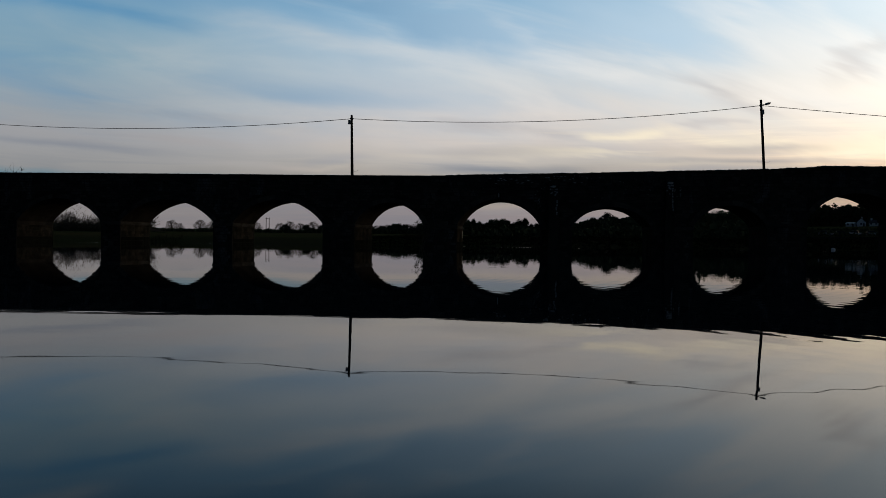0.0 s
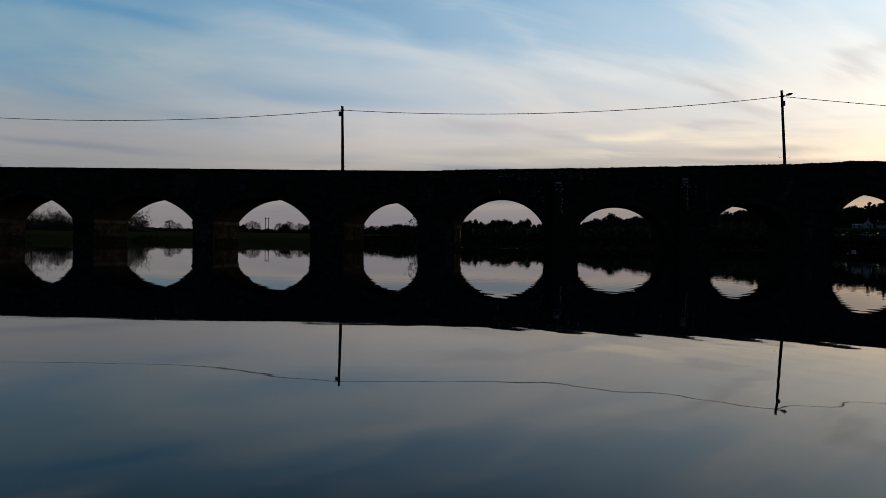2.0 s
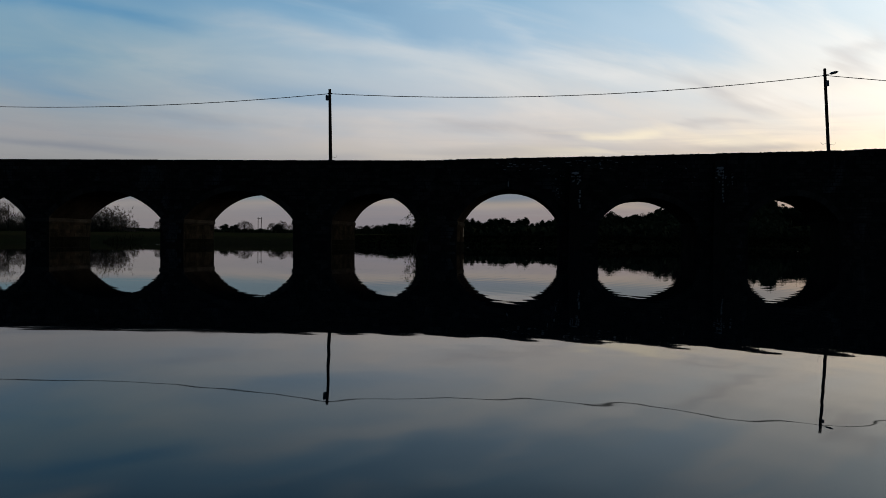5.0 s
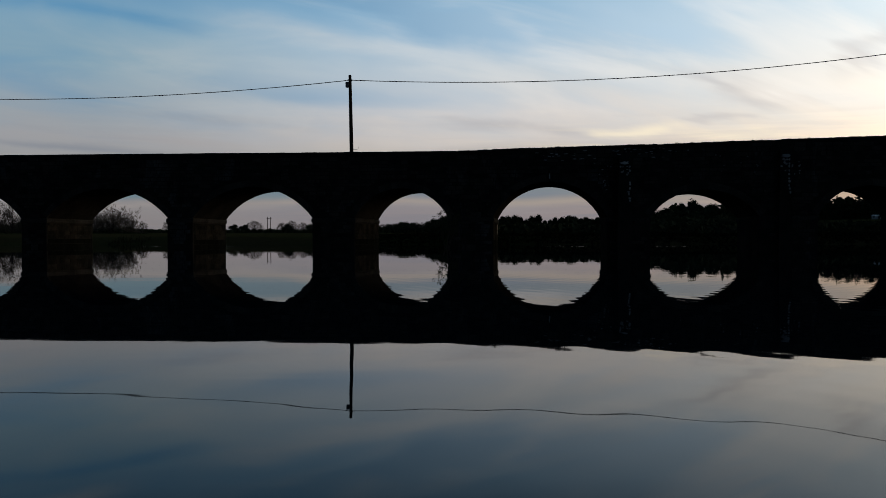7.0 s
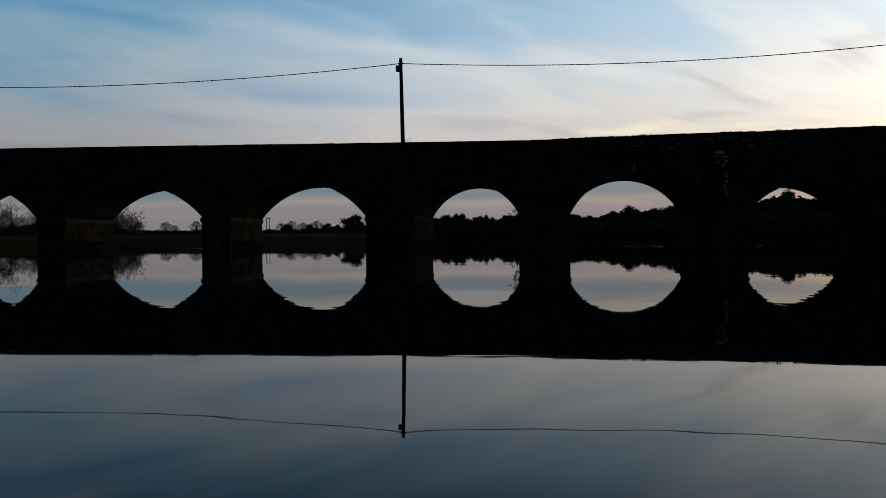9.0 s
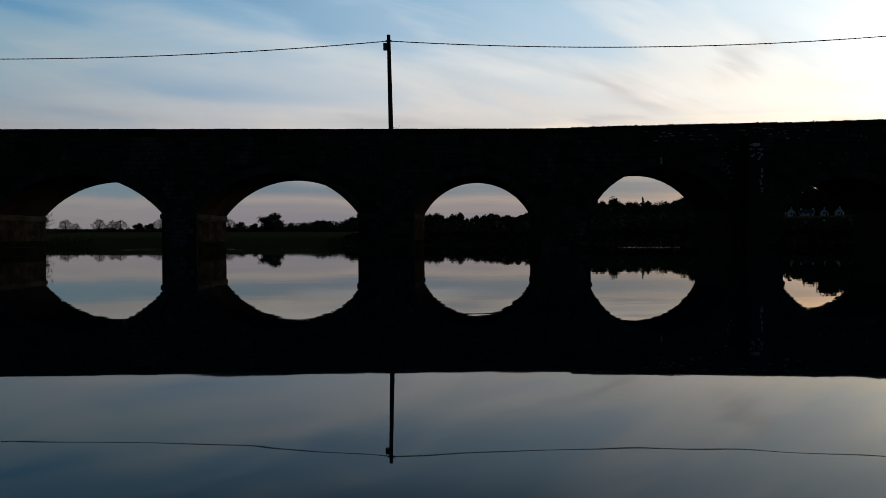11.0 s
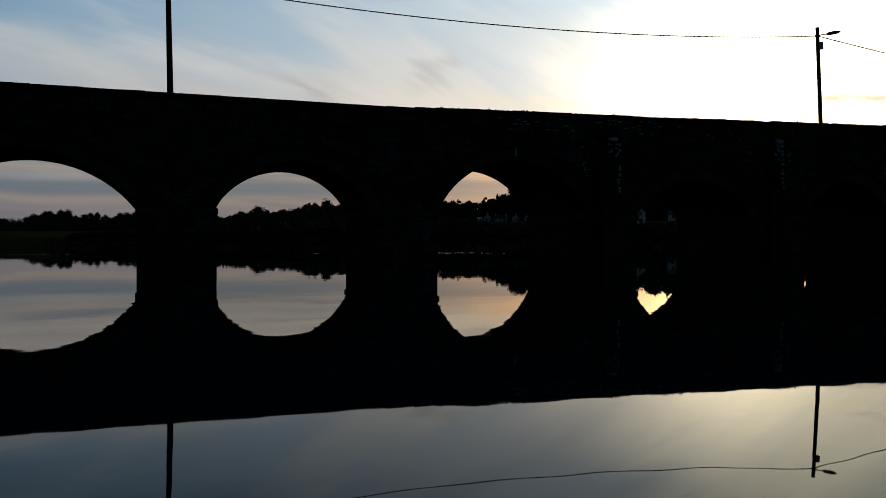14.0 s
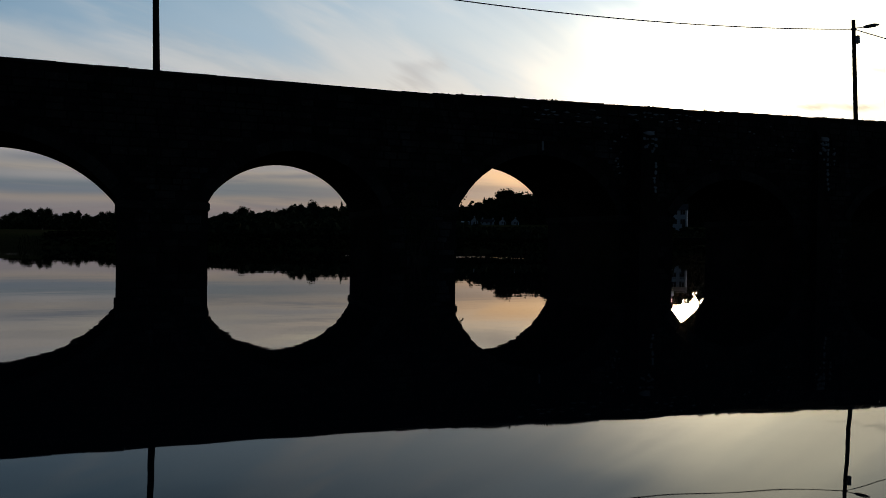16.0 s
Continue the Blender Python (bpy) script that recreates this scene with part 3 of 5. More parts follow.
def make_tree(kind, seed):
    """A tree about ten metres high: trunk with limbs, and a crown."""
    rng = random.Random(seed)
    ob = new("tree")
    bm = bmesh.new()
    verts, faces, tips = [], [], []
    if kind == "scrub":
        add_tube(bm, [(0, 0, -0.3), (0, 0, 0.25)], [1.1, 0.5], 10)
        for k in range(20):
            a, q = k * 2.4 + seed, rng.uniform(0.1, 0.8)
            limb(bm, Vector((q * math.cos(a), q * math.sin(a), -0.1)), Vector((math.cos(a) * q, math.sin(a) * q, 1.0)), rng.uniform(3.0, 8.0), 0.09, rng, 2 if k % 3 == 0 else 1, tips)
        tw = bmesh.new()
        for p, w in tips:
            for k in range(10):
                e = p + (w * rng.uniform(0.3, 1.0) + Vector((rng.gauss(0, 0.4), rng.gauss(0, 0.4), rng.gauss(0.2, 0.4)))) * rng.uniform(0.6, 1.3)
                add_tube(tw, [p, (p + e) / 2 + Vector((0, 0, 0.05)), e], [0.032, 0.022, 0.012], 3, caps=False)
        part("trunk", bm, BARK, ob)
        part("crown", tw, TWIG, ob, "crown of fine bare twigs")
        return ob
    if kind == "bare":
        stems = 1
        for s in range(stems):
            lean = Vector((rng.gauss(0, 0.25), rng.gauss(0, 0.25), 1)).normalized()
            top = lean * rng.uniform(3.0, 4.2)
            add_tube(bm, [(0.25 * s, 0.1 * s, -0.4), top * 0.5, top], [0.26, 0.19, 0.14], 7, caps=False)
            for k in range(9):
                w = Vector((math.cos(k * 1.05 + seed), math.sin(k * 1.05 + seed), rng.uniform(0.6, 1.9)))
                limb(bm, top * rng.uniform(0.25, 1.0), w, rng.uniform(2.6, 4.4), 0.10, rng, 2, tips)
        tw = bmesh.new()
        for p, w in tips:
            for k in range(7):
                e = p + (w * rng.uniform(0.3, 1.0) + Vector((rng.gauss(0, 0.45), rng.gauss(0, 0.45), rng.gauss(0.1, 0.4)))) * rng.uniform(0.5, 1.1)
                add_tube(tw, [p, (p + e) / 2 + Vector((0, 0, 0.05)), e], [0.022, 0.016, 0.008], 3, caps=False)
        part("trunk", bm, BARK, ob)
        part("crown", tw, TWIG, ob, "crown of fine bare twigs")
        return ob
    if kind == "conifer":
        add_tube(bm, [(0, 0, -0.4), (0.05, 0, 5), (0, 0, 9.8)], [0.24, 0.14, 0.02], 7, caps=False)
        for k in range(46):
            z = 1.3 + 8.4 * (k / 46) ** 0.9
            reach = (10.2 - z) * 0.24 * rng.uniform(0.6, 1.15) + 0.15
            a = k * 2.4 + rng.uniform(-0.3, 0.3)
            for m in range(9):
                f = (m + 1) / 9 * reach
                c = Vector((math.cos(a) * f, math.sin(a) * f, z - 0.22 * f + rng.gauss(0, 0.08)))
                leaf_quad(verts, faces, c, rng.uniform(0.14, 0.34), rng)
        for k in range(10):
            leaf_quad(verts, faces, Vector((0, 0, 9.2 + 0.09 * k)), 0.16, rng)
    else:
        h = {"broad": 9.0, "round": 8.6, "pine": 9.0, "thorn": 8.4, "ash": 8.8}[kind]
        bare = {"broad": 0.28, "round": 0.10, "pine": 0.55, "thorn": 0.0, "ash": 0.20}[kind]
        add_tube(bm, [(0, 0, -0.4), (0.1, 0.05, h * 0.35), (-0.05, 0.1, h * 0.75)], [0.30, 0.22, 0.09], 8, caps=False)
        lobes = []
        for k in range(13 if kind != "pine" else 8):
            a = k * 2.4 + seed
            t = rng.random()
            z = h * (bare + (1 - bare) * (0.15 + 0.75 * t))
            spread_r = h * (0.34 if kind != "pine" else 0.38) * math.sqrt(max(0.05, 1 - (2 * t - 0.75) ** 2 * 0.8)) * rng.uniform(0.35, 1.0)
            c = Vector((math.cos(a) * spread_r, math.sin(a) * spread_r, z))
            lobes.append((c, h * rng.uniform(0.12, 0.22)))
            limb(bm, Vector((0, 0, z * 0.62)), c - Vector((0, 0, z * 0.62)), (c - Vector((0, 0, z * 0.62))).length, 0.07, rng, 0, tips)
        lobes.append((Vector((0, 0, h * 0.88)), h * 0.17))
        if kind == "thorn":                          # leafy right down to the ground
            lobes = []
            for k in range(22):
                a, t = k * 2.4 + seed, (k % 5 + 0.5) / 5
                q = h * 0.46 * math.sqrt(max(0.1, 1 - (2 * t - 0.75) ** 2)) * rng.uniform(0.45, 1.0)
                lobes.append((Vector((math.cos(a) * q, math.sin(a) * q, h * (0.08 + 0.82 * t))), h * rng.uniform(0.20, 0.27)))
        if kind == "ash":                            # an even dome of fine twigs on many limbs
            lobes = []
            for k in range(40):
                a, t = k * 2.4 + seed, (k + 0.5) / 40
                q = h * 0.46 * math.sqrt(max(0.04, 1 - t * t)) * rng.uniform(0.55, 1.0)
                c = Vector((math.cos(a) * q, math.sin(a) * q, h * (0.30 + 0.64 * t * rng.uniform(0.8, 1.0))))
                lobes.append((c, h * rng.uniform(0.07, 0.11)))
                if k % 2:
                    limb(bm, Vector((0, 0, h * 0.22)), c - Vector((0, 0, h * 0.22)), (c - Vector((0, 0, h * 0.22))).length, 0.08, rng, 0, tips)
        for c, r in lobes:
            for k in range(14 if kind != "ash" else 0):
                w = Vector((rng.gauss(0, 1), rng.gauss(0, 1), rng.gauss(0, 1))).normalized()
                leaf_quad(verts, faces, c + w * r * rng.uniform(0.1, 0.6), r * rng.uniform(0.35, 0.6), rng)
            for k in range(170 if kind != "ash" else 58):
                w = Vector((rng.gauss(0, 1), rng.gauss(0, 1), rng.gauss(0, 0.8))).normalized()
                leaf_quad(verts, faces, c + w * r * rng.uniform(0.35, 1.12) ** 0.7, rng.uniform(0.10, 0.34) * (1.0 if kind != "ash" else 0.55), rng)
    part("trunk", bm, BARK, ob)
    from_lists("crown", verts, faces, LEAF if kind != "ash" else TWIG, ob)
    return ob


LABELS = {"scrub": ("bare grey willow scrub with many thin stems", "shrub"),
          "bare": ("bare winter tree with fine twigs at the field edge", "tree"),
          "broad": ("dark broad-crowned tree in the far tree line", "tree"),
          "round": ("dense dark rounded evergreen tree in the far tree line", "tree"),
          "conifer": ("dark pointed conifer in the far tree line", "tree"),
          "ash": ("bare feathery winter tree in the far hedge line", "tree"),
          "thorn": ("dense dark rounded bush leafy down to the ground", "bush"),
          "pine": ("flat-topped dark pine on the wooded hill", "tree")}
STOCK = {}


def plant(kind, x, y, height, width=1.0, label="", sink=0.0):
    """A tree of that kind and height on the ground at x, y."""
    variants = STOCK.setdefault(kind, [])
    pick = PLANT.randrange(4 if kind != "pine" else 2)
    m = Matrix.Translation((x, y, land(x, y) - sink)) @ pose(0, 0, 0, 0, 0, PLANT.uniform(0, 360)) @ Matrix.Diagonal((height / 10 * width, height / 10 * width, height / 10, 1))
    if pick < len(variants):
        ob = copy_thing(variants[pick], m)
        ob.matrix_basis = m
    else:
        ob = make_tree(kind, 11 * len(variants) + len(kind))
        ob.matrix_basis = m
        variants.append(ob)
    tagged(ob, label or LABELS[kind][0], LABELS[kind][1], "far tree line" if not label else "")
    return ob


PLANT = random.Random(7)
# height of the skyline 450 m out, by bearing in degrees
SKY_WEST = [(-40, 9), (-30, 9), (-24, 8.5), (-19, 6.0), (-14, 6.2), (-11, 6.6), (-8.3, 7.2), (-7, 6.8), (-5, 8.6), (-3, 9.9), (-1.8, 10)]
SKY_MID = [(-0.7, 13.0), (0, 13.6), (0.6, 12.6), (1, 10.9), (1.5, 12.9), (2.2, 12.6), (2.8, 10.7), (3.15, 13.2), (4.2, 13.8), (4.7, 10.7), (5.05, 13.8), (5.6, 13.4), (5.95, 11.0), (6.5, 11.3), (7.3, 13.0), (8.5, 12.1), (9.3, 11.9), (10.2, 13.9), (11.3, 16.0), (11.9, 13.7), (13, 16.0)]
SKY_EAST = [(13.6, 17.5), (15.2, 19), (15.9, 17.5), (16.7, 18.8), (17.7, 18.3), (19, 18.9), (20.3, 20.5), (21, 21.3), (22.1, 18.5), (24, 20.8), (25.5, 21.0), (26.3, 21.6), (27, 22.4), (27.7, 23.8), (28.3, 25.4), (29, 27.6), (31, 28.4), (32.6, 27), (34, 26), (36, 26), (37.6, 29.5), (39.4, 29.8), (41.8, 29), (42.7, 22.5), (46, 21), (50, 20), (66, 14), (80, 9)]


def skyline(az):
    return ramp(az, SKY_WEST + SKY_MID + SKY_EAST)


def polar(az, r):
    return r * math.sin(radians(az)), r * math.cos(radians(az))


def belt(az):
    """Distance of the front of the wood: it stands back behind the village."""
    return ramp(az, [(19, 450), (21.5, 650), (60, 650), (66, 600)])


az = -34.0
while az < 66:
    if -19.5 < az < -8:                               # the open hedge has single trees of its own
        az = -8.0
    r = belt(az) + PLANT.uniform(-8, 8)
    x, y = polar(az, r)
    h = (skyline(az) * r / 450 - land(x, y)) * PLANT.uniform(0.92, 1.04)
    if az < -19:
        kind, wide = PLANT.choice(("ash", "ash", "broad", "ash", "thorn")), 1.0
    elif az < -1:
        kind, wide = PLANT.choice(("thorn", "ash", "thorn", "ash")), 1.1
    elif az < 9.5:
        kind, wide = PLANT.choice(("thorn", "round", "thorn")), PLANT.uniform(0.7, 1.0)
    elif az < 20:
        kind, wide = PLANT.choice(("conifer", "conifer", "thorn")) if 15.6 < az < 17.4 else PLANT.choice(("round", "ash", "thorn", "thorn", "broad")), PLANT.uniform(0.75, 1.2)
    else:
        kind, wide = PLANT.choice(("broad", "round", "ash", "thorn", "thorn", "round", "conifer")), PLANT.uniform(0.8, 1.25)
    if kind == "conifer":
        h *= PLANT.uniform(0.95, 1.1)
    plant(kind, x, y, h * (1.06 if az < 20 else 1.0), wide * (1.0 if h > 6 else 1.2))
    az += math.degrees(max(3.0, 0.36 * h * (wide if kind != "conifer" else 0.6)) / r)
for az, h in ((15.3, 1.0), (21.0, 1.0), (28.6, 1.0), (29.1, 0.95), (34, 0.95), (40, 0.95)):
    x, y = polar(az, belt(az) - 4)
    plant("pine", x, y, (skyline(az) * belt(az) / 450 - land(x, y)) * h * 1.08)
# single winter trees standing out of the hedge
for x, h, w in ((-152, 6.6, 1.1), (-139, 7.2, 1.25), (-134.6, 5.2, 1.0), (-124.4, 7.4, 1.2), (-119.5, 6.6, 1.0), (-115.0, 6.8, 1.4), (-97.6, 7.2, 1.7), (-84.5, 6.2, 1.3), (-78.5, 7.4, 1.1), (-74.0, 6.4, 1.2), (-66.7, 7.4, 1.3)):
    plant("ash", x, 430 + PLANT.uniform(-3, 3), h, w, "bare round-headed winter tree standing in the far hedge")
for x, h in ((-108, 5.0), (-103, 4.8), (-81.5, 5.4), (-70.5, 5.2), (-62, 5.6)):
    plant("thorn", x, 432, h, 1.3, "dark thorn bush in the far hedge")
# second rank behind
az = -33.0
while az < 42:
    r = belt(az) + 48 + PLANT.uniform(-12, 12)
    x, y = polar(az, r)
    h = max(3.5, (skyline(az) * 1.06 * (r - 50) / 450 - land(x, y)) * PLANT.uniform(0.88, 1.0))
    if not -19.5 < az < -8:
        plant(PLANT.choice(("broad", "round")), x, y, h * (0.82 if -2 < az < 12 else 1.0), 1.15)
    az += math.degrees(max(7, 0.95 * h) / 500)


def thicket(name, label, category, az0, az1, r0, r1, share, count, size, seed):
    """Undergrowth: a deep band of leaf clusters from the ground up to a share of the skyline."""
    rng = random.Random(seed)
    verts, faces = [], []
    for k in range(count):
        az, r = rng.uniform(az0, az1), rng.uniform(r0, r1)
        x, y = polar(az, r)
        z0 = land(x, y)
        top = z0 + max(1.2, (skyline(az) * r / 450 - z0) * share * (0.75 + 0.5 * noise.noise((az * 1.3, r * 0.06, 1.0))))
        z = z0 + (top - z0) * rng.random() ** 1.25
        leaf_quad(verts, faces, Vector((x, y, z)), size * rng.uniform(0.6, 1.3), rng)
    ob = from_lists(name, verts, faces, LEAF)
    tagged(ob, label, category, kind="stuff")


thicket("hedgerow", "dark unbroken hedge along the far side of the pasture", "hedge", -36, 9, 425, 462, 0.66, 28000, 0.7, 3)
thicket("woodland", "dark mixed wood covering the low hill", "woodland", 7, 21.5, 424, 470, 0.93, 16000, 0.9, 4)
thicket("woodland", "dark mixed wood covering the hill behind the village", "woodland", 20.5, 66, 622, 672, 0.95, 38000, 1.25, 5)
thicket("scrub", "dark low scrub running down from the wood to the pasture", "scrub", 4, 21.5, 235, 410, 0.5, 15000, 0.8, 9)
thicket("garden_scrub", "dark rough shrubs and briars between the cars and the houses", "shrubs", 20, 44, 262, 330, 0.10, 9000, 0.45, 14)
thicket("rushes", "low dark rushes and thorn on the damp river flat", "rushes", 2, 23, 122, 240, 0.30, 14000, 0.40, 10)

# bushes and garden trees among the houses
for along, ahead, h, w in ((-11.5, -3, 3.0, 1.0), (3.8, -4, 2.2, 1.1), (13.8, -4, 2.6, 0.9), (14.8, 4, 5.0, 0.8), (23.2, -3, 3.2, 1.0), (32.0, 2, 5.5, 0.8), (-2.8, 7, 5.6, 0.7)):
    plant("thorn", 266.0 + 0.875 * along + 0.485 * ahead, 531.5 - 0.485 * along + 0.875 * ahead, h, w, "dark garden bush among the white houses")

# trees and shrubs standing nearer on the pasture
for x, y, h, w in ((-66.5, 188, 4.0, 1.0), (-68, 191, 4.4, 1.2), (-71, 191, 4.9, 1.1), (-75.5, 192, 4.6, 1.0), (-80.5, 191, 3.6, 1.0), (-85.5, 191, 5.2, 1.0), (-69, 186, 4.8, 1.0), (-73, 189, 5.2, 1.0), (-78, 186, 3.6, 1.0), (-83, 187, 4.0, 1.0), (-89, 186, 7.4, 0.9), (-94, 190, 7.8, 0.9), (-102, 188, 7.4, 1.0)):
    plant("scrub" if h < 6 else "bare", x, y, h, w, "bare grey willow scrub with many thin stems on the pasture" if h < 6 else "bare grey tree standing among willow scrub", 0.15)
bv, bf = [], []
wv, wf = [], []
rng = random.Random(12)
WANDS = [(-106, 0.5), (-103, 2.6), (-97, 3.6), (-92, 3.4), (-88, 4.6), (-85, 5.0), (-80, 3.4), (-76, 4.2), (-72.5, 4.0), (-70, 5.4), (-67.5, 4.2), (-65, 1.4), (-63, 0.3)]
for k in range(9000):
    x, y = rng.uniform(-106, -63), 187.5 + rng.gauss(0, 1.6)
    crown = ramp(x, WANDS) * (0.86 + 0.28 * noise.noise((x * 0.9, 0.0, 2.0)))
    z0 = land(x, y)
    foot = Vector((x, y, z0 + crown * rng.random() ** 1.1 * 0.78))
    way = Vector((rng.gauss(0, 0.34), rng.gauss(0, 0.34), 1)) * rng.uniform(0.16, 0.34) * crown
    side = Vector((rng.gauss(0, 1), rng.gauss(0, 1), 0)).normalized() * rng.uniform(0.012, 0.030)
    n = len(wv)
    wv.extend((foot - side, foot + side, foot + way * 0.55 + side * 0.8 + side.yxz * 0.5, foot + way, foot + way * 0.55 - side * 0.8))
    wf.append((n, n + 1, n + 2, n + 3, n + 4))
    if k % 3 == 0:
        c = Vector((x, y - 0.5, z0 + abs(rng.gauss(0, 0.14)) * crown))
        leaf_quad(bv, bf, c, rng.uniform(0.08, 0.22), rng)
tagged(from_lists("willow_wands", wv, wf, TWIG), "grey-brown thicket of fine upright willow wands on the pasture", "willow thicket", kind="stuff")
tagged(from_lists("brambles", bv, bf, LEAF), "dark low brambles at the foot of the willows", "brambles", kind="stuff")
plant("bare", -59.0, 113.5, 9.8, 1.0, "tall bare tree standing by the river bank")
plant("thorn", -36.5, 312, 7.2, 1.4, "single dense round evergreen bush on the open pasture")
plant("thorn", -43, 318, 3.4, 1.2, "low dark thorn bush on the open pasture")


# ---- twin timber poles far out on the pasture ----
def twin_pole(x, y, h):
    ob = thing("power_pole", Matrix.Translation((x, y, land(x, y) - 0.1)), "pair of slim timber power poles standing close together", "power pole")
    for dx in (-0.8, 0.8):
        bm = bmesh.new()
        add_tube(bm, [(dx, 0, 0), (dx, 0, h)], [0.20, 0.15], 8)
        part("post", bm, TIMBER, ob)
    part("crossbar", box(-1.3, 1.3, -0.08, 0.08, h - 0.7, h - 0.5, 0.02), TIMBER, ob)


twin_pole(-92.4, 440, 8.2)


# ---- a small boat drawn up on the far bank ----
def dinghy(x, y, turn):
    ob = thing("dinghy", Matrix.Translation((x, y, land(x, y))) @ pose(0, 0, 0, 0, 8, turn), "small pale blue dinghy drawn up on the far bank", "boat")
    outline = [(-1.1, 0.42), (-0.5, 0.52), (0.3, 0.48), (0.9, 0.26), (1.2, 0.02)]
    bm = bmesh.new()
    rings = []
    for px, half in outline:
        sheer = 0.48 + 0.10 * abs(px) ** 1.5
        rings.append([bm.verts.new(p) for p in ((px, -half, sheer), (px, -0.7 * half, 0.12), (px, 0, 0.03), (px, 0.7 * half, 0.12), (px, half, sheer), (px, 0.9 * half, sheer), (px, 0, 0.14), (px, -0.9 * half, sheer))])
    for p, q in zip(rings, rings[1:]):
        for k in range(8):
            bm.faces.new((p[k], p[(k + 1) % 8], q[(k + 1) % 8], q[k]))
    bm.faces.new(rings[0][::-1])
    bm.faces.new(rings[-1])
    bmesh.ops.recalc_face_normals(bm, faces=bm.faces)
    part("hull", bm, BOAT_PAINT, ob)
    for px in (-0.55, 0.3):
        part("thwart", box(px - 0.11, px + 0.11, -0.40, 0.40, 0.36, 0.40), TIMBER, ob)


BOAT_PAINT = material("faded_boat_paint", two_tone((0.42, 0.52, 0.58), (0.34, 0.42, 0.48), (0.5, 0.56, 0.6), 0.8, 7.0, 0.004), 0.6)
dinghy(8.4, 149.0, 12)


# ---- a float on the water near the far bank ----
def mooring_float(x, y):
    ob = thing("mooring_float", Matrix.Translation((x, y, 0)), "small white float riding on still water near the far bank", "buoy")
    bm = bmesh.new()
    add_tube(bm, [(0, 0, -0.10), (0, 0, -0.04), (0, 0, 0.10), (0, 0, 0.20), (0, 0, 0.24)], [0.14, 0.24, 0.27, 0.22, 0.08], 14)
    part("drum", bm, RENDER_WALL, ob)
    bm = bmesh.new()
    add_tube(bm, [(-0.06, 0, 0.23), (-0.05, 0, 0.31), (0.05, 0, 0.31), (0.06, 0, 0.23)], [0.012] * 4, 6)
    part("ring", bm, IRON, ob)


# ---- village under the hill ----
RENDER_WALL = material("white_render", two_tone((0.76, 0.77, 0.78), (0.66, 0.67, 0.68), (0.82, 0.82, 0.82), 0.4, 6.0, 0.01, 0.25), 0.9)
SLATE = material("dark_slate", two_tone((0.035, 0.037, 0.042), (0.05, 0.05, 0.055), (0.07, 0.07, 0.075), 0.6, 8.0, 0.02, 0.3), 0.7)
PANE = material("window_glass", two_tone((0.012, 0.014, 0.017), (0.016, 0.018, 0.02), (0.02, 0.02, 0.022), 0.5, 3.0, 0.0), 0.08)
FRAME_PAINT = material("window_frame_paint", two_tone((0.45, 0.46, 0.47), (0.38, 0.39, 0.40), (0.5, 0.5, 0.5), 1.0, 9.0, 0.002), 0.6)
TIN = material("pale_green_tin", two_tone((0.50, 0.58, 0.56), (0.42, 0.50, 0.49), (0.58, 0.64, 0.62), 0.6, 5.0, 0.01), 0.45, 0.2)


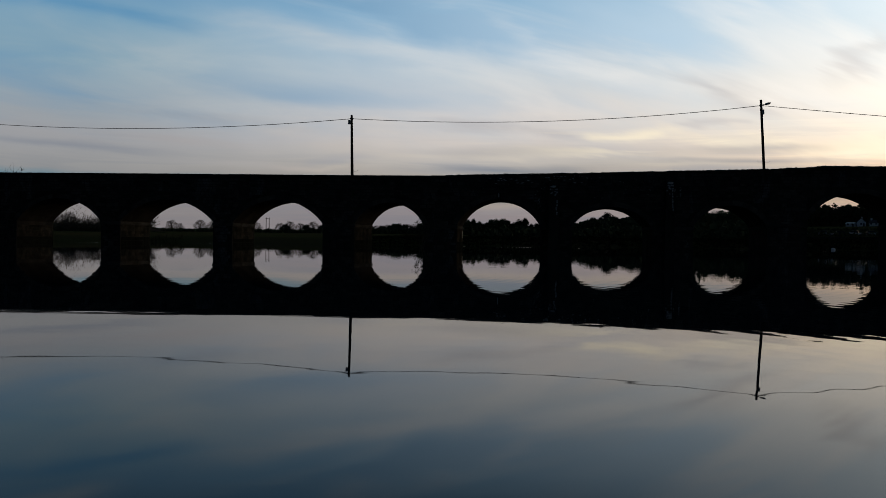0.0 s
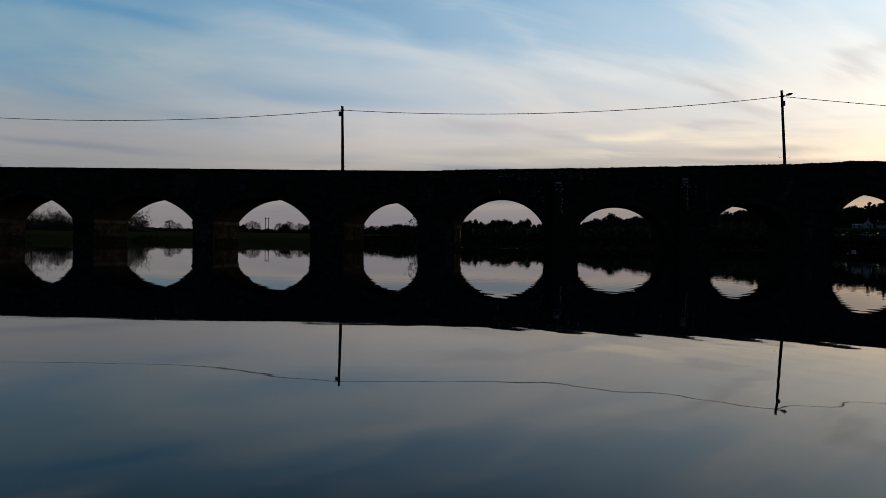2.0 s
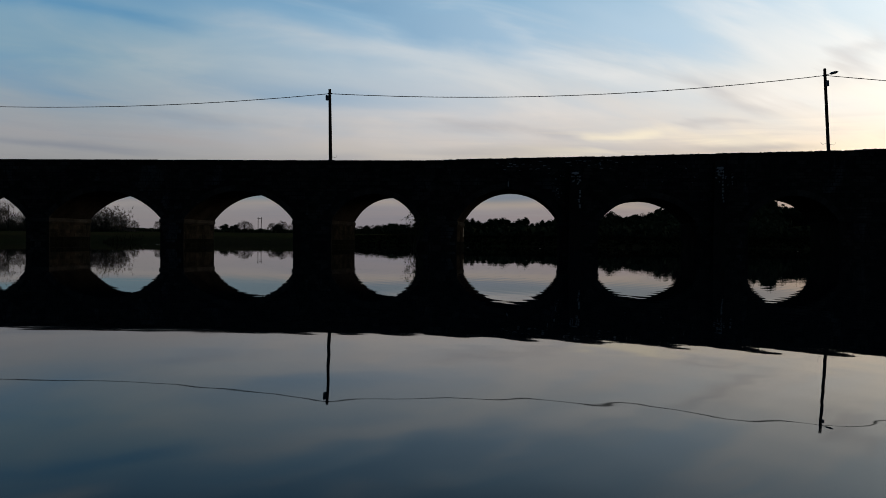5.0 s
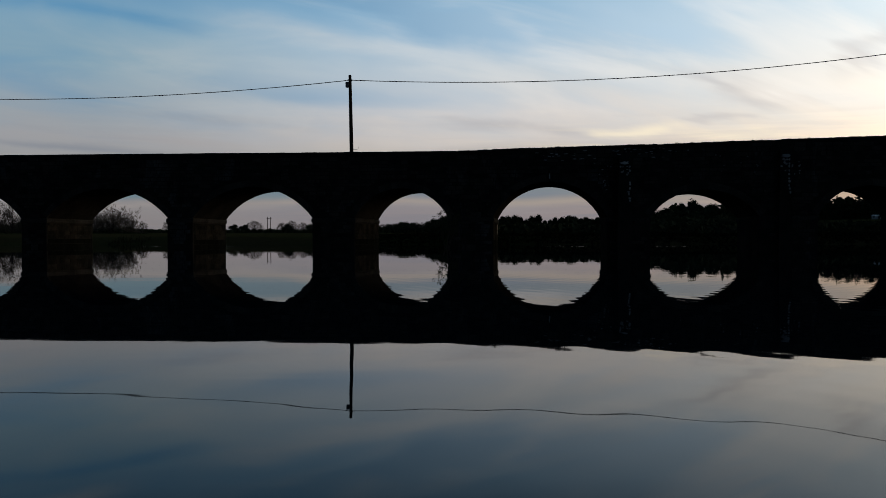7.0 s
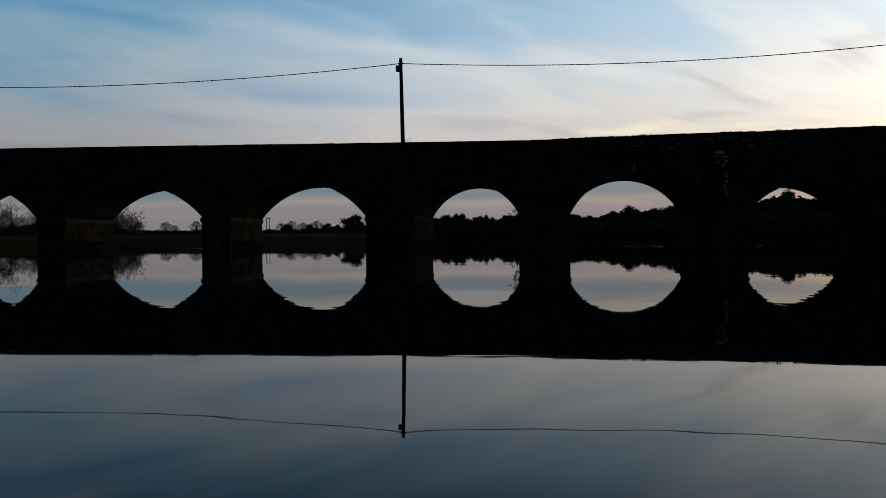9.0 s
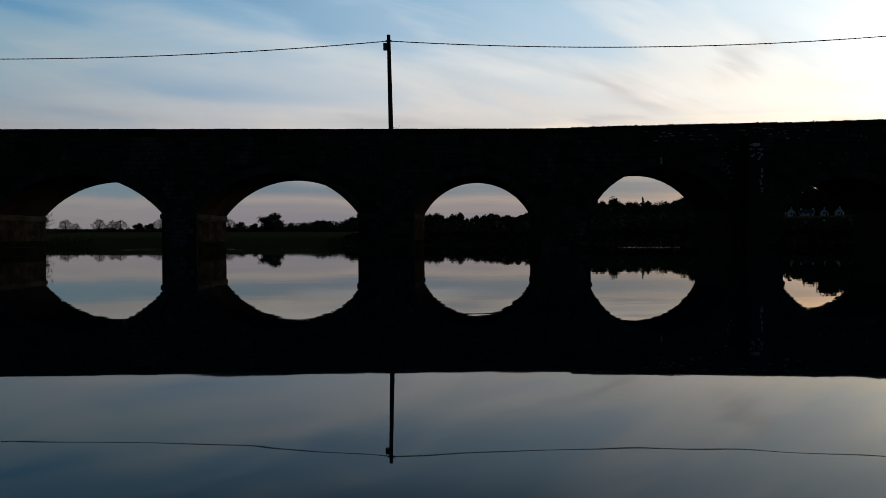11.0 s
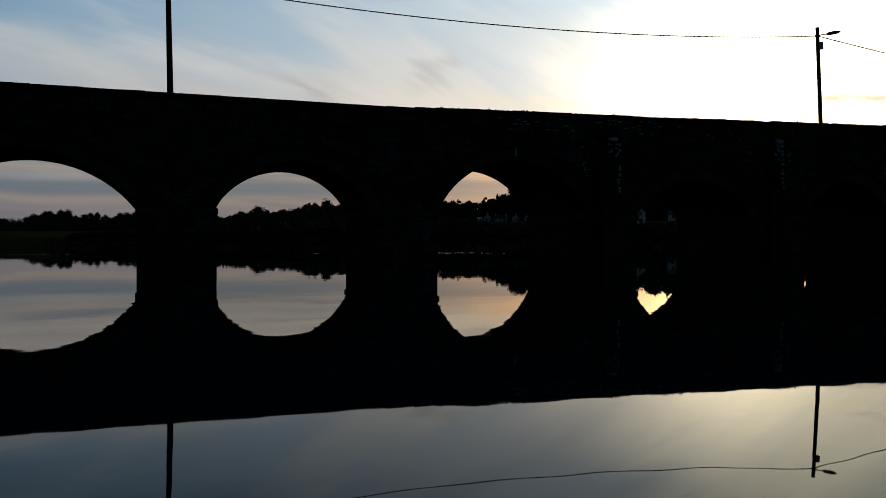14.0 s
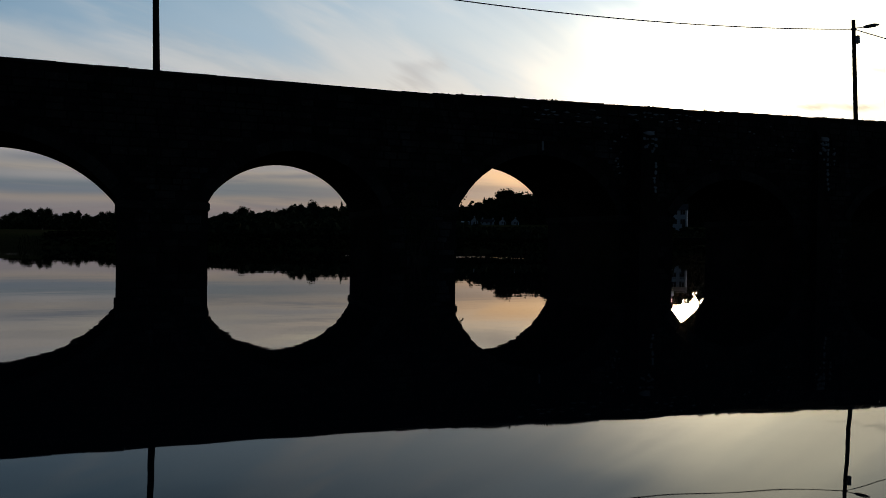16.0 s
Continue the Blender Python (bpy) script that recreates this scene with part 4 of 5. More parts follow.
def house(x, y, turn, length, depth, eaves, ridge, cols, rows, chimneys=(0.8,), label="", roof=SLATE, gable_front=False, window=(0.55, 1.25, 2.7), lift=0.0):
    """A rendered house: wall block with gables, pitched roof, chimneys, windows with frames."""
    z = land(x, y) + lift
    ob = thing("house", Matrix.Translation((x, y, z)) @ pose(0, 0, 0, 0, 0, turn), label, "house", "houses below the hill")
    bm = bmesh.new()
    L, D = length / 2, depth / 2
    ends = []
    for sx in (-L, L):
        ends.append([bm.verts.new(p) for p in ((sx, -D, -1.5 - lift), (sx, D, -1.5 - lift), (sx, D, eaves), (sx, 0, ridge), (sx, -D, eaves))])
    bm.faces.new(ends[0])
    bm.faces.new(ends[1][::-1])
    for k in range(5):
        bm.faces.new((ends[0][k], ends[1][k], ends[1][(k + 1) % 5], ends[0][(k + 1) % 5]))
    bmesh.ops.recalc_face_normals(bm, faces=bm.faces)
    part("wall", bm, RENDER_WALL, ob)
    bm = bmesh.new()
    over, th = 0.35, 0.16
    slope = (ridge - eaves) / D
    for s in (-1, 1):
        lo_y, lo_z = s * (D + over), eaves - slope * over
        v = [bm.verts.new(p) for p in ((-L - 0.25, 0, ridge + 0.02), (L + 0.25, 0, ridge + 0.02), (L + 0.25, lo_y, lo_z + 0.02), (-L - 0.25, lo_y, lo_z + 0.02),
                                      (-L - 0.25, 0, ridge + 0.02 + th), (L + 0.25, 0, ridge + 0.02 + th), (L + 0.25, lo_y, lo_z + 0.02 + th), (-L - 0.25, lo_y, lo_z + 0.02 + th))]
        for f in ((0, 1, 2, 3), (4, 5, 6, 7), (0, 1, 5, 4), (1, 2, 6, 5), (2, 3, 7, 6), (3, 0, 4, 7)):
            bm.faces.new([v[i] for i in f])
    bmesh.ops.recalc_face_normals(bm, faces=bm.faces)
    roof_ob = part("roof", bm, roof, ob)
    for c in chimneys:
        part("chimney", box(c * L - 0.45, c * L + 0.45, -0.4, 0.4, ridge - 0.5, ridge + 1.1, 0.03), RENDER_WALL, roof_ob)
    def on_front(c, half, out, back, z0, z1):
        """A flat block on the front wall, which is a gable end or a long side."""
        if gable_front:
            return box(-L - out, -L + back, -c - half, -c + half, z0, z1)
        return box(c - half, c + half, -D - out, -D + back, z0, z1)
    front = depth if gable_front else length
    for r in range(rows):
        for k in range(cols):
            wx = -front / 2 + front * (k + 0.5) / cols
            half, tall, storey = window
            wz = 1.0 + storey * r
            win = part("window", on_front(wx, half, 0.03, 0.05, wz, wz + tall), FRAME_PAINT, ob)
            for c in (-0.465 * half, 0.465 * half):
                part("pane", on_front(wx + c, 0.41 * half, 0.045, -0.02, wz + 0.08, wz + tall - 0.08), PANE, win)
    part("door", on_front(0.32 * front, 0.48, 0.035, 0.05, 0.0, 2.05), SLATE, ob)
    return ob


for along, ahead, turn, size, words, front_gable in (
        (-6.0, 1.0, -40, (5.2, 4.4, 1.9, 2.7, 2, 1, ()), "low shed with a pale green tin roof", False),
        (0.0, 0.0, 60, (6.5, 4.8, 2.7, 5.2, 1, 1, (0.7,)), "white rendered cottage with a steep dark gable and chimney", True),
        (9.0, 3.0, -44, (9.0, 5.2, 2.1, 3.9, 3, 1, (-0.8, 0.8)), "long low white cottage with a dark slate roof", False),
        (19.0, 1.0, 56, (6.4, 4.4, 2.2, 4.2, 1, 1, (0.0,)), "small white gabled house with a dark roof", True),
        (27.5, 2.0, 52, (6.4, 4.8, 2.3, 4.6, 1, 1, (0.5,)), "white gabled cottage at the far end of the row", True)):
    spot = Vector((266.0, 531.5)) + along * Vector((0.875, -0.485)) + ahead * Vector((0.485, 0.875))
    house(spot.x, spot.y, turn, *size, label=words, roof=TIN if "shed" in words else SLATE, gable_front=front_gable)
house(201, 324, -54, 12.0, 6.5, 2.6, 4.8, 5, 1, (-0.8,), "white bungalow in a row below the wood")
house(213, 316, 48, 8.0, 7.0, 5.2, 8.2, 2, 2, (0.8,), "tall white two-storey gabled house with a slate roof", gable_front=True)
house(168.0, 238.1, -48, 4.6, 5.5, 5.3, 7.0, 2, 2, (-0.8,), "white two-storey house with four large dark windows facing the river", window=(0.72, 1.5, 2.8), lift=2.2)
for x, y, h in ((159.5, 236.0, 3.0), (162.0, 234.4, 2.7), (164.6, 232.2, 3.1), (167.0, 229.8, 2.8)):
    plant("thorn", x, y, h, 1.3, "dark garden bush before the white house")
house(164.9, 240.6, -48, 3.6, 3.6, 2.3, 3.2, 1, 1, (), "low white lean-to against the side of a white house", lift=2.2)
house(226.5, 306.5, -58, 4.5, 5.0, 2.6, 4.0, 1, 1, (), "low white annexe beside a taller house")
house(248, 290, -60, 10.0, 6.5, 2.8, 5.2, 3, 1, (0.8,), "white bungalow at the end of the village row")

mooring_float(48.4, 103.6)


# ---- parked cars ----
CAR_PAINT = [material("car_paint_" + n, two_tone(c, tuple(0.9 * k for k in c), tuple(1.05 * k for k in c), 0.6, 12.0, 0.0), 0.25, 0.3) for n, c in (("silver", (0.42, 0.43, 0.45)), ("white", (0.75, 0.75, 0.75)), ("blue", (0.05, 0.09, 0.17)), ("dark", (0.03, 0.03, 0.035)))]
TYRE = material("tyre_rubber", two_tone((0.02, 0.02, 0.02), (0.03, 0.03, 0.03), (0.04, 0.04, 0.04), 2.0, 20.0, 0.002), 0.9)


def car(x, y, turn, paint, label):
    ob = thing("car", Matrix.Translation((x, y, land(x, y) + 0.02)) @ pose(0, 0, 0, 0, 0, turn), label, "car", "parked cars by the river")
    def prism(outline, half, taper=0.0):
        bm = bmesh.new()
        zs = [p[1] for p in outline]
        lo, hi = min(zs), max(zs)
        rings = [[bm.verts.new((px, s * (half - taper * (pz - lo) / (hi - lo)), pz)) for px, pz in outline] for s in (-1, 1)]
        bm.faces.new(rings[0])
        bm.faces.new(rings[1][::-1])
        n = len(outline)
        for k in range(n):
            bm.faces.new((rings[0][k], rings[1][k], rings[1][(k + 1) % n], rings[0][(k + 1) % n]))
        bmesh.ops.recalc_face_normals(bm, faces=bm.faces)
        bmesh.ops.bevel(bm, geom=list(bm.edges), offset=0.05, segments=2, affect="EDGES")
        return bm
    part("body", prism([(-2.05, 0.32), (2.05, 0.32), (2.12, 0.6), (1.95, 0.82), (1.0, 0.95), (-1.85, 0.98), (-2.12, 0.7)], 0.86), paint, ob)
    part("cabin", prism([(-1.75, 0.94), (1.0, 0.92), (0.35, 1.40), (-1.25, 1.44)], 0.78, 0.16), PANE, ob, "dark glass cabin")
    part("roof_panel", prism([(-1.2, 1.42), (0.33, 1.39), (0.25, 1.47), (-1.1, 1.49)], 0.62, 0.05), paint, ob)
    for wx in (-1.3, 1.3):
        for wy in (-0.80, 0.80):
            bm = bmesh.new()
            add_tube(bm, [(wx, wy - 0.1, 0.32), (wx, wy + 0.1, 0.32)], [0.32, 0.32], 14)
            wheel = part("wheel", bm, TYRE, ob)
            bm = bmesh.new()
            s = 1 if wy > 0 else -1
            add_tube(bm, [(wx, wy + s * 0.06, 0.32), (wx, wy + s * 0.115, 0.32)], [0.2, 0.18], 12)
            part("rim", bm, IRON, wheel)
    for wy in (-0.6, 0.6):
        part("headlight", box(2.03, 2.12, wy - 0.16, wy + 0.16, 0.62, 0.76, 0.02), FRAME_PAINT, ob)


for k, (az, r, p, word) in enumerate(((22.3, 268, 2, "dark blue"), (23.2, 269, 1, "white"), (24.6, 270, 0, "silver"), (25.5, 269, 3, "black"), (26.3, 270, 1, "white"), (27.2, 269, 0, "silver"), (28.4, 270, 2, "dark blue"))):
    cx, cy = polar(az, r)
    car(cx, cy, -az + (6 if k % 2 else -5), CAR_PAINT[p], word + " car parked on the grass below the village")


# ---- low boundary wall between the village and the pasture ----
def low_wall():
    bm = bmesh.new()
    pts = [polar(a, 232 + 2 * math.sin(a)) for a in range(20, 44)]
    rows = []
    for x, y in pts:
        z = land(x, y)
        way = Vector((x, y, 0)).normalized() * 0.2
        rows.append([bm.verts.new(p) for p in ((x - way.x, y - way.y, z - 0.4), (x + way.x, y + way.y, z - 0.4), (x + way.x, y + way.y, z + 0.7), (x - way.x, y - way.y, z + 0.7))])
    for p, q in zip(rows, rows[1:]):
        for k in range(4):
            bm.faces.new((p[k], q[k], q[(k + 1) % 4], p[(k + 1) % 4]))
    bm.faces.new(rows[0][::-1])
    bm.faces.new(rows[-1])
    bmesh.ops.recalc_face_normals(bm, faces=bm.faces)
    return tagged(mesh_object("boundary_wall", bm, STONE), "low grey stone wall along the edge of the village", "wall")


low_wall()


# ---- reeds along the far bank ----
def reeds():
    rng = random.Random(21)
    verts, faces = [], []
    while len(faces) < 800:
        u = rng.uniform(-70, -16)
        if noise.noise((u * 0.11, 2.0, 0)) < 0.12:
            continue
        v = 33 + 4 * noise.noise((u * 0.02, 0.3, 0)) - 0.30 * max(0, -u - 44) + 0.05 * max(0, u) + rng.gauss(0.6, 0.8)
        p = FRAME @ Vector((u, v, 0))
        z = max(-0.3, land(p.x, p.y) - 0.05)
        h, a = rng.uniform(0.2, 0.5) * (1.0 if u > -30 or rng.random() < 0.6 else 1.6), rng.uniform(0, 6.28)
        lean = Vector((rng.gauss(0, 0.22), rng.gauss(0, 0.22), 1)) * h
        w = Vector((math.cos(a), math.sin(a), 0)) * rng.uniform(0.012, 0.03)
        b = Vector((p.x, p.y, z))
        k = len(verts)
        verts.extend((b - w, b + w, b + lean * 0.6 + w * 0.7, b + lean, b + lean * 0.6 - w * 0.7))
        faces.append((k, k + 1, k + 2, k + 3, k + 4))
    tagged(from_lists("reeds", verts, faces, REED), "sparse dry reeds and rushes on the far bank", "reeds", kind="stuff")


reeds()


# ---- rough tussocks over the first stretch of the far bank ----
TUSSOCK = material("winter_tussock", two_tone((0.024, 0.022, 0.011), (0.016, 0.017, 0.008), (0.050, 0.040, 0.022), 0.12, 1.1, 0.02), 0.95)


def tussocks():
    rng = random.Random(33)
    verts, faces = [], []
    while len(faces) < 42000:
        u = rng.uniform(-16, 120)
        v = 33 + 4 * noise.noise((u * 0.02, 0.3, 0)) - 0.30 * max(0, -u - 44) + 0.05 * max(0, u) + abs(rng.gauss(0, 14)) - 0.2
        p = FRAME @ Vector((u, v, 0))
        patch = noise.noise((p.x * 0.11, p.y * 0.16, 4.0)) + 0.5 * noise.noise((p.x * 0.5, p.y * 0.5, 1.0))
        if patch < -0.45:
            continue
        z = land(p.x, p.y)
        top = (0.18 + 0.5 * max(0, patch)) * min(1.0, 0.2 + max(0, u + 16) / 20)
        leaf_quad(verts, faces, Vector((p.x, p.y, z + top * rng.random())), rng.uniform(0.07, 0.24), rng)
    tagged(from_lists("tussocks", verts, faces, TUSSOCK), "dark winter tussock grass and dead stems along the far bank", "tussock grass", kind="stuff")


tussocks()


# ---- bridge details ----
def plot(u, v, z):
    """A place in the bridge's own frame, with its bow and skew."""
    return Vector((u + ramp(u, SKEW) * (min(max(v / DEPTH, 0), 1) - 0.45), v + bend(u), z))


def opening(u, z, margin=0.0):
    """Whether a place on the near face lies in an arched opening or its ring."""
    for a, b, s, c in ARCHES:
        if a - margin < u < b + margin:
            if z < s:
                return a - 0.04 < u < b + 0.04 or z < 0 or a - 0.05 < u < b + 0.05
            half, rise = (b - a) / 2, c - s
            r = (half * half + rise * rise) / (2 * rise)
            if math.hypot(u - (a + b) / 2, z - (c - r)) < r + margin and z > c - r - 0.2:
                return True
    return False


# coping stones on both parapets: dressed to the west, rough and grown over to the east
COPE = random.Random(31)


def coping(front):
    u = U0
    joined = bmesh.new()
    while u < U1 - 0.3:
        length = COPE.uniform(0.85, 1.25) if u < 1 else COPE.uniform(0.45, 1.0)
        rough = 0.005 if u < 1 else 0.011
        top = ramp(u + length / 2, PARAPET) + (0.0 if u < 1 else 0.035 * noise.noise((u * 0.35, 4.0, 0.0)))
        v0, v1 = (-0.06, 0.48) if front else (DEPTH - 0.48, DEPTH + 0.06)
        b = joined if not front or not -44 < u < 62 else bmesh.new()
        h0, h1 = COPE.gauss(0, rough), COPE.gauss(0, rough)
        e = u + length - 0.005
        base = ramp(u + length / 2, PARAPET) - 0.118
        low = [plot(x, v, base) for x, v in ((u, v0), (e, v0), (e, v1), (u, v1))]
        mid = [plot(x, v, top + h - 0.03) for x, v, h in ((u, v0, h0), (e, v0, h1), (e, v1, h1), (u, v1, h0))]
        cap = [plot(x, v, top + h) for x, v, h in ((u + 0.008, v0 + 0.04, h0), (e - 0.008, v0 + 0.04, h1), (e - 0.008, v1 - 0.04, h1), (u + 0.008, v1 - 0.04, h0))]
        rings = [[b.verts.new(p) for p in ring] for ring in (low, mid, cap)]
        for p, q in zip(rings, rings[1:]):
            for k in range(4):
                b.faces.new((p[k], p[(k + 1) % 4], q[(k + 1) % 4], q[k]))
        b.faces.new(rings[2])
        b.faces.new(rings[0][::-1])
        if b is not joined:
            part("coping_stone", b, STONE, bridge)
        u += length
    tagged(part("coping", joined, STONE, bridge), kind="stuff")


coping(True)
coping(False)


# arch rings: dressed voussoirs on the near face
def voussoirs(a, b, s, c):
    rng = random.Random(int(a * 10))
    n = max(15, int((b - a) * 1.25 / 0.44) | 1)
    inner, outer = arc(a, b, s, c, n), arc(a, b, s, c, n, 0.46)
    for k in range(n):
        proud = 0.03 + rng.uniform(0, 0.03)
        bm = bmesh.new()
        g = 0.03
        q = [inner[k], inner[k + 1], outer[k + 1], outer[k]]
        mid = (sum(p[0] for p in q) / 4, sum(p[1] for p in q) / 4)
        drop = rng.uniform(-0.012, 0.006)
        back = [bm.verts.new(plot(u, 0.16, z + drop)) for u, z in q]
        face = [bm.verts.new(plot(u + (mid[0] - u) * g, -proud, z + drop + (mid[1] - z) * g)) for u, z in q]
        for i in range(4):
            bm.faces.new((back[i], back[(i + 1) % 4], face[(i + 1) % 4], face[i]))
        bm.faces.new(face)
        bmesh.ops.recalc_face_normals(bm, faces=bm.faces)
        part("voussoir", bm, STONE, bridge)


for a, b, s, c in ARCHES[:8]:
    voussoirs(a, b, s, c)


# imposts: a moulded ledge at the head of every pier face
def impost(u0, u1, z):
    """A ledge round the head of a pier, from u0 to u1."""
    bm = bmesh.new()
    rings = []
    for grow, dz in ((0.01, -0.34), (0.07, -0.26), (0.07, -0.06), (0.02, 0.0)):
        rings.append([bm.verts.new(plot(u, v, z + dz)) for u, v in ((u0 - grow, -grow), (u1 + grow, -grow), (u1 + grow, DEPTH + grow), (u0 - grow, DEPTH + grow))])
    for p, q in zip(rings, rings[1:]):
        for k in range(4):
            bm.faces.new((p[k], p[(k + 1) % 4], q[(k + 1) % 4], q[k]))
    bm.faces.new(rings[0][::-1])
    bm.faces.new(rings[-1])
    bmesh.ops.recalc_face_normals(bm, faces=bm.faces)
    part("impost", bm, STONE, bridge, "moulded stone ledge at the head of a pier")


for (a, b, s, c), (a2, b2, s2, c2) in zip(ARCHES, ARCHES[1:]):
    impost(b, a2, (s + s2) / 2)


# irregular pale, lichened stones
BLOT = random.Random(404)


def blot(parent, u, z, w, h, v):
    """A rough pale stone set in the near face, about 2 w wide and 2 h high."""
    n = 8
    bm = bmesh.new()
    rim = [(math.cos(6.283 * k / n) * w * BLOT.uniform(0.6, 1.15), math.sin(6.283 * k / n) * h * BLOT.uniform(0.6, 1.15)) for k in range(n)]
    back = [bm.verts.new(plot(u + x, v + 0.05, z + y)) for x, y in rim]
    face = [bm.verts.new(plot(u + 0.86 * x, v - 0.055 - BLOT.uniform(0, 0.012), z + 0.86 * y)) for x, y in rim]
    for i in range(n):
        bm.faces.new((back[i], back[(i + 1) % n], face[(i + 1) % n], face[i]))
    bm.faces.new(face)
    bmesh.ops.recalc_face_normals(bm, faces=bm.faces)
    part("pale_stone", bm, PALE, parent, "rough pale lichened stone")


# buttresses against the two broad piers, with sloping caps
def buttress(u0, u1, deep, top):
    bm = bmesh.new()
    foot = [plot(u, v, -1.5) for u, v in ((u0 - 0.1, -deep - 0.1), (u1 + 0.1, -deep - 0.1), (u1 + 0.1, 0.05), (u0 - 0.1, 0.05))]
    head = [plot(u, v, top) for u, v in ((u0, -deep), (u1, -deep), (u1, 0.05), (u0, 0.05))]
    cap = [plot(u, v, z) for u, v, z in ((u0 + 0.05, -deep * 0.35, top + 0.22), (u1 - 0.05, -deep * 0.35, top + 0.22), (u1 - 0.02, 0.05, top + 0.42), (u0 + 0.02, 0.05, top + 0.42))]
    rings = [[bm.verts.new(p) for p in r] for r in (foot, head, cap)]
    for p, q in zip(rings, rings[1:]):
        for k in range(4):
            bm.faces.new((p[k], p[(k + 1) % 4], q[(k + 1) % 4], q[k]))
    bm.faces.new(rings[2])
    bmesh.ops.recalc_face_normals(bm, faces=bm.faces)
    ob = part("buttress", bm, WALL, bridge, "stepped stone buttress against a broad pier")
    rng = random.Random(int(u0 * 7))
    # pale quoins down the edge and a pale cap
    def slab(p, z, w, h, v):
        blot(ob, p, z, w, h, v)
    slab((u0 + u1) / 2, top - 0.17, 0.36 * (u1 - u0) / 0.8, 0.13, -deep)
    for k in range(9):
        slab(rng.uniform(u0 + 0.08, u1 - 0.08), top - rng.uniform(0.05, 0.85), rng.uniform(0.04, 0.12), rng.uniform(0.03, 0.08), -deep)
    z = top - 0.42
    while z > top - 2.7:
        h = rng.uniform(0.05, 0.13)
        if rng.random() < 0.85:
            slab(u1 - rng.uniform(0.06, 0.16), z, rng.uniform(0.05, 0.13), h, -deep)
        if rng.random() < 0.55 and z > top - 1.4:
            slab(rng.uniform(u0 + 0.05, u1 - 0.2), z, rng.uniform(0.04, 0.10), h * 0.7, -deep)
        z -= h * 2 + rng.uniform(0.02, 0.08)


buttress(9.55, 10.35, 0.55, 5.75)
buttress(19.85, 20.55, 0.30, 6.15)


# facing stones of the near wall, laid in rough courses
def facing():
    rng = random.Random(5)
    verts, faces = [], []
    single = []
    z = -0.05
    while z < 7.3:
        h = rng.uniform(0.20, 0.34)
        u = -45.5 + rng.random()
        while u < 62:
            w = rng.uniform(0.32, 0.85)
            cu, cz = u + w / 2, z + h / 2
            top = ramp(cu, PARAPET) - 0.14
            ok = z + h < top and not any(opening(p, q, 0.50) for p in (u, cu, u + w) for q in (z, z + h)) and not any(lo - 0.12 < cu < hi + 0.12 for lo, hi in ((9.55, 10.35), (19.85, 20.55)))
            if ok:
                out = rng.uniform(0.012, 0.05)
                j = lambda: rng.uniform(-0.015, 0.015)
                q = [(u + 0.012 + j() * 0.5, z + 0.012), (u + w - 0.012 + j() * 0.5, z + 0.012), (u + w - 0.012, z + h - 0.012), (u + 0.012, z + h - 0.012)]
                face = [plot(p[0] + (cu - p[0]) * 0.10 + j(), -out + j() * 0.4, p[1] + (cz - p[1]) * 0.14 + j() * 0.6) for p in q]
                back = [plot(p[0], 0.02, p[1]) for p in q]
                if -12.5 < cu < -4.5 and 3.2 < cz and len(single) < 290:
                    single.append((face, back))
                else:
                    k = len(verts)
                    verts.extend(back + face)
                    for i in range(4):
                        m = (i + 1) % 4
                        faces.append((k + i, k + m, k + 4 + m, k + 4 + i))
                    faces.append((k + 4, k + 5, k + 6, k + 7))
            u += w
        z += h
    for face, back in single:
        data = [(0, 1, 5, 4), (1, 2, 6, 5), (2, 3, 7, 6), (3, 0, 4, 7), (4, 5, 6, 7)]
        from_lists("facing_stone", back + face, data, STONE, bridge)
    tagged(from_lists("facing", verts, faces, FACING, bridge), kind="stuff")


def lime_stains(g, bsdf, place, amount):
    """Pale lime that has run down the face in broken streaks."""
    run = g.noise(g.map(place, loc=(4.0, 0, 1.0), scale=(0.55, 0.5, 0.20)), 1.0, 4.0, 0.6, 0.6)
    speck = g.noise(place, 3.0, 4.0, 0.6)
    mask = g.math("MULTIPLY", g.smooth(run, 0.56, 0.70), g.smooth(speck, 0.40, 0.60, 0.2, amount))
    col = bsdf.inputs["Base Color"].links[0].from_socket
    g.put(bsdf.inputs["Base Color"], g.mix(mask, col, (0.16, 0.165, 0.17)))


def facing_build(g, bsdf, place):
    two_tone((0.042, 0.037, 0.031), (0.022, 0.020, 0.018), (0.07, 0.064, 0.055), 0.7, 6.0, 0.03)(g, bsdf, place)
    info = g.node("ShaderNodeNewGeometry").outputs["Random Per Island"]
    col = bsdf.inputs["Base Color"].links[0].from_socket
    hsv = g.node("ShaderNodeHueSaturation")
    g.put(hsv.inputs["Value"], g.math("ADD", 0.65, g.math("MULTIPLY", info, 0.8)))
    g.put(hsv.inputs["Color"], col)
    g.put(bsdf.inputs["Base Color"], hsv.outputs[0])
    lime_stains(g, bsdf, place, 0.45)


FACING = material("rubble_facing", facing_build, 0.95)
facing()


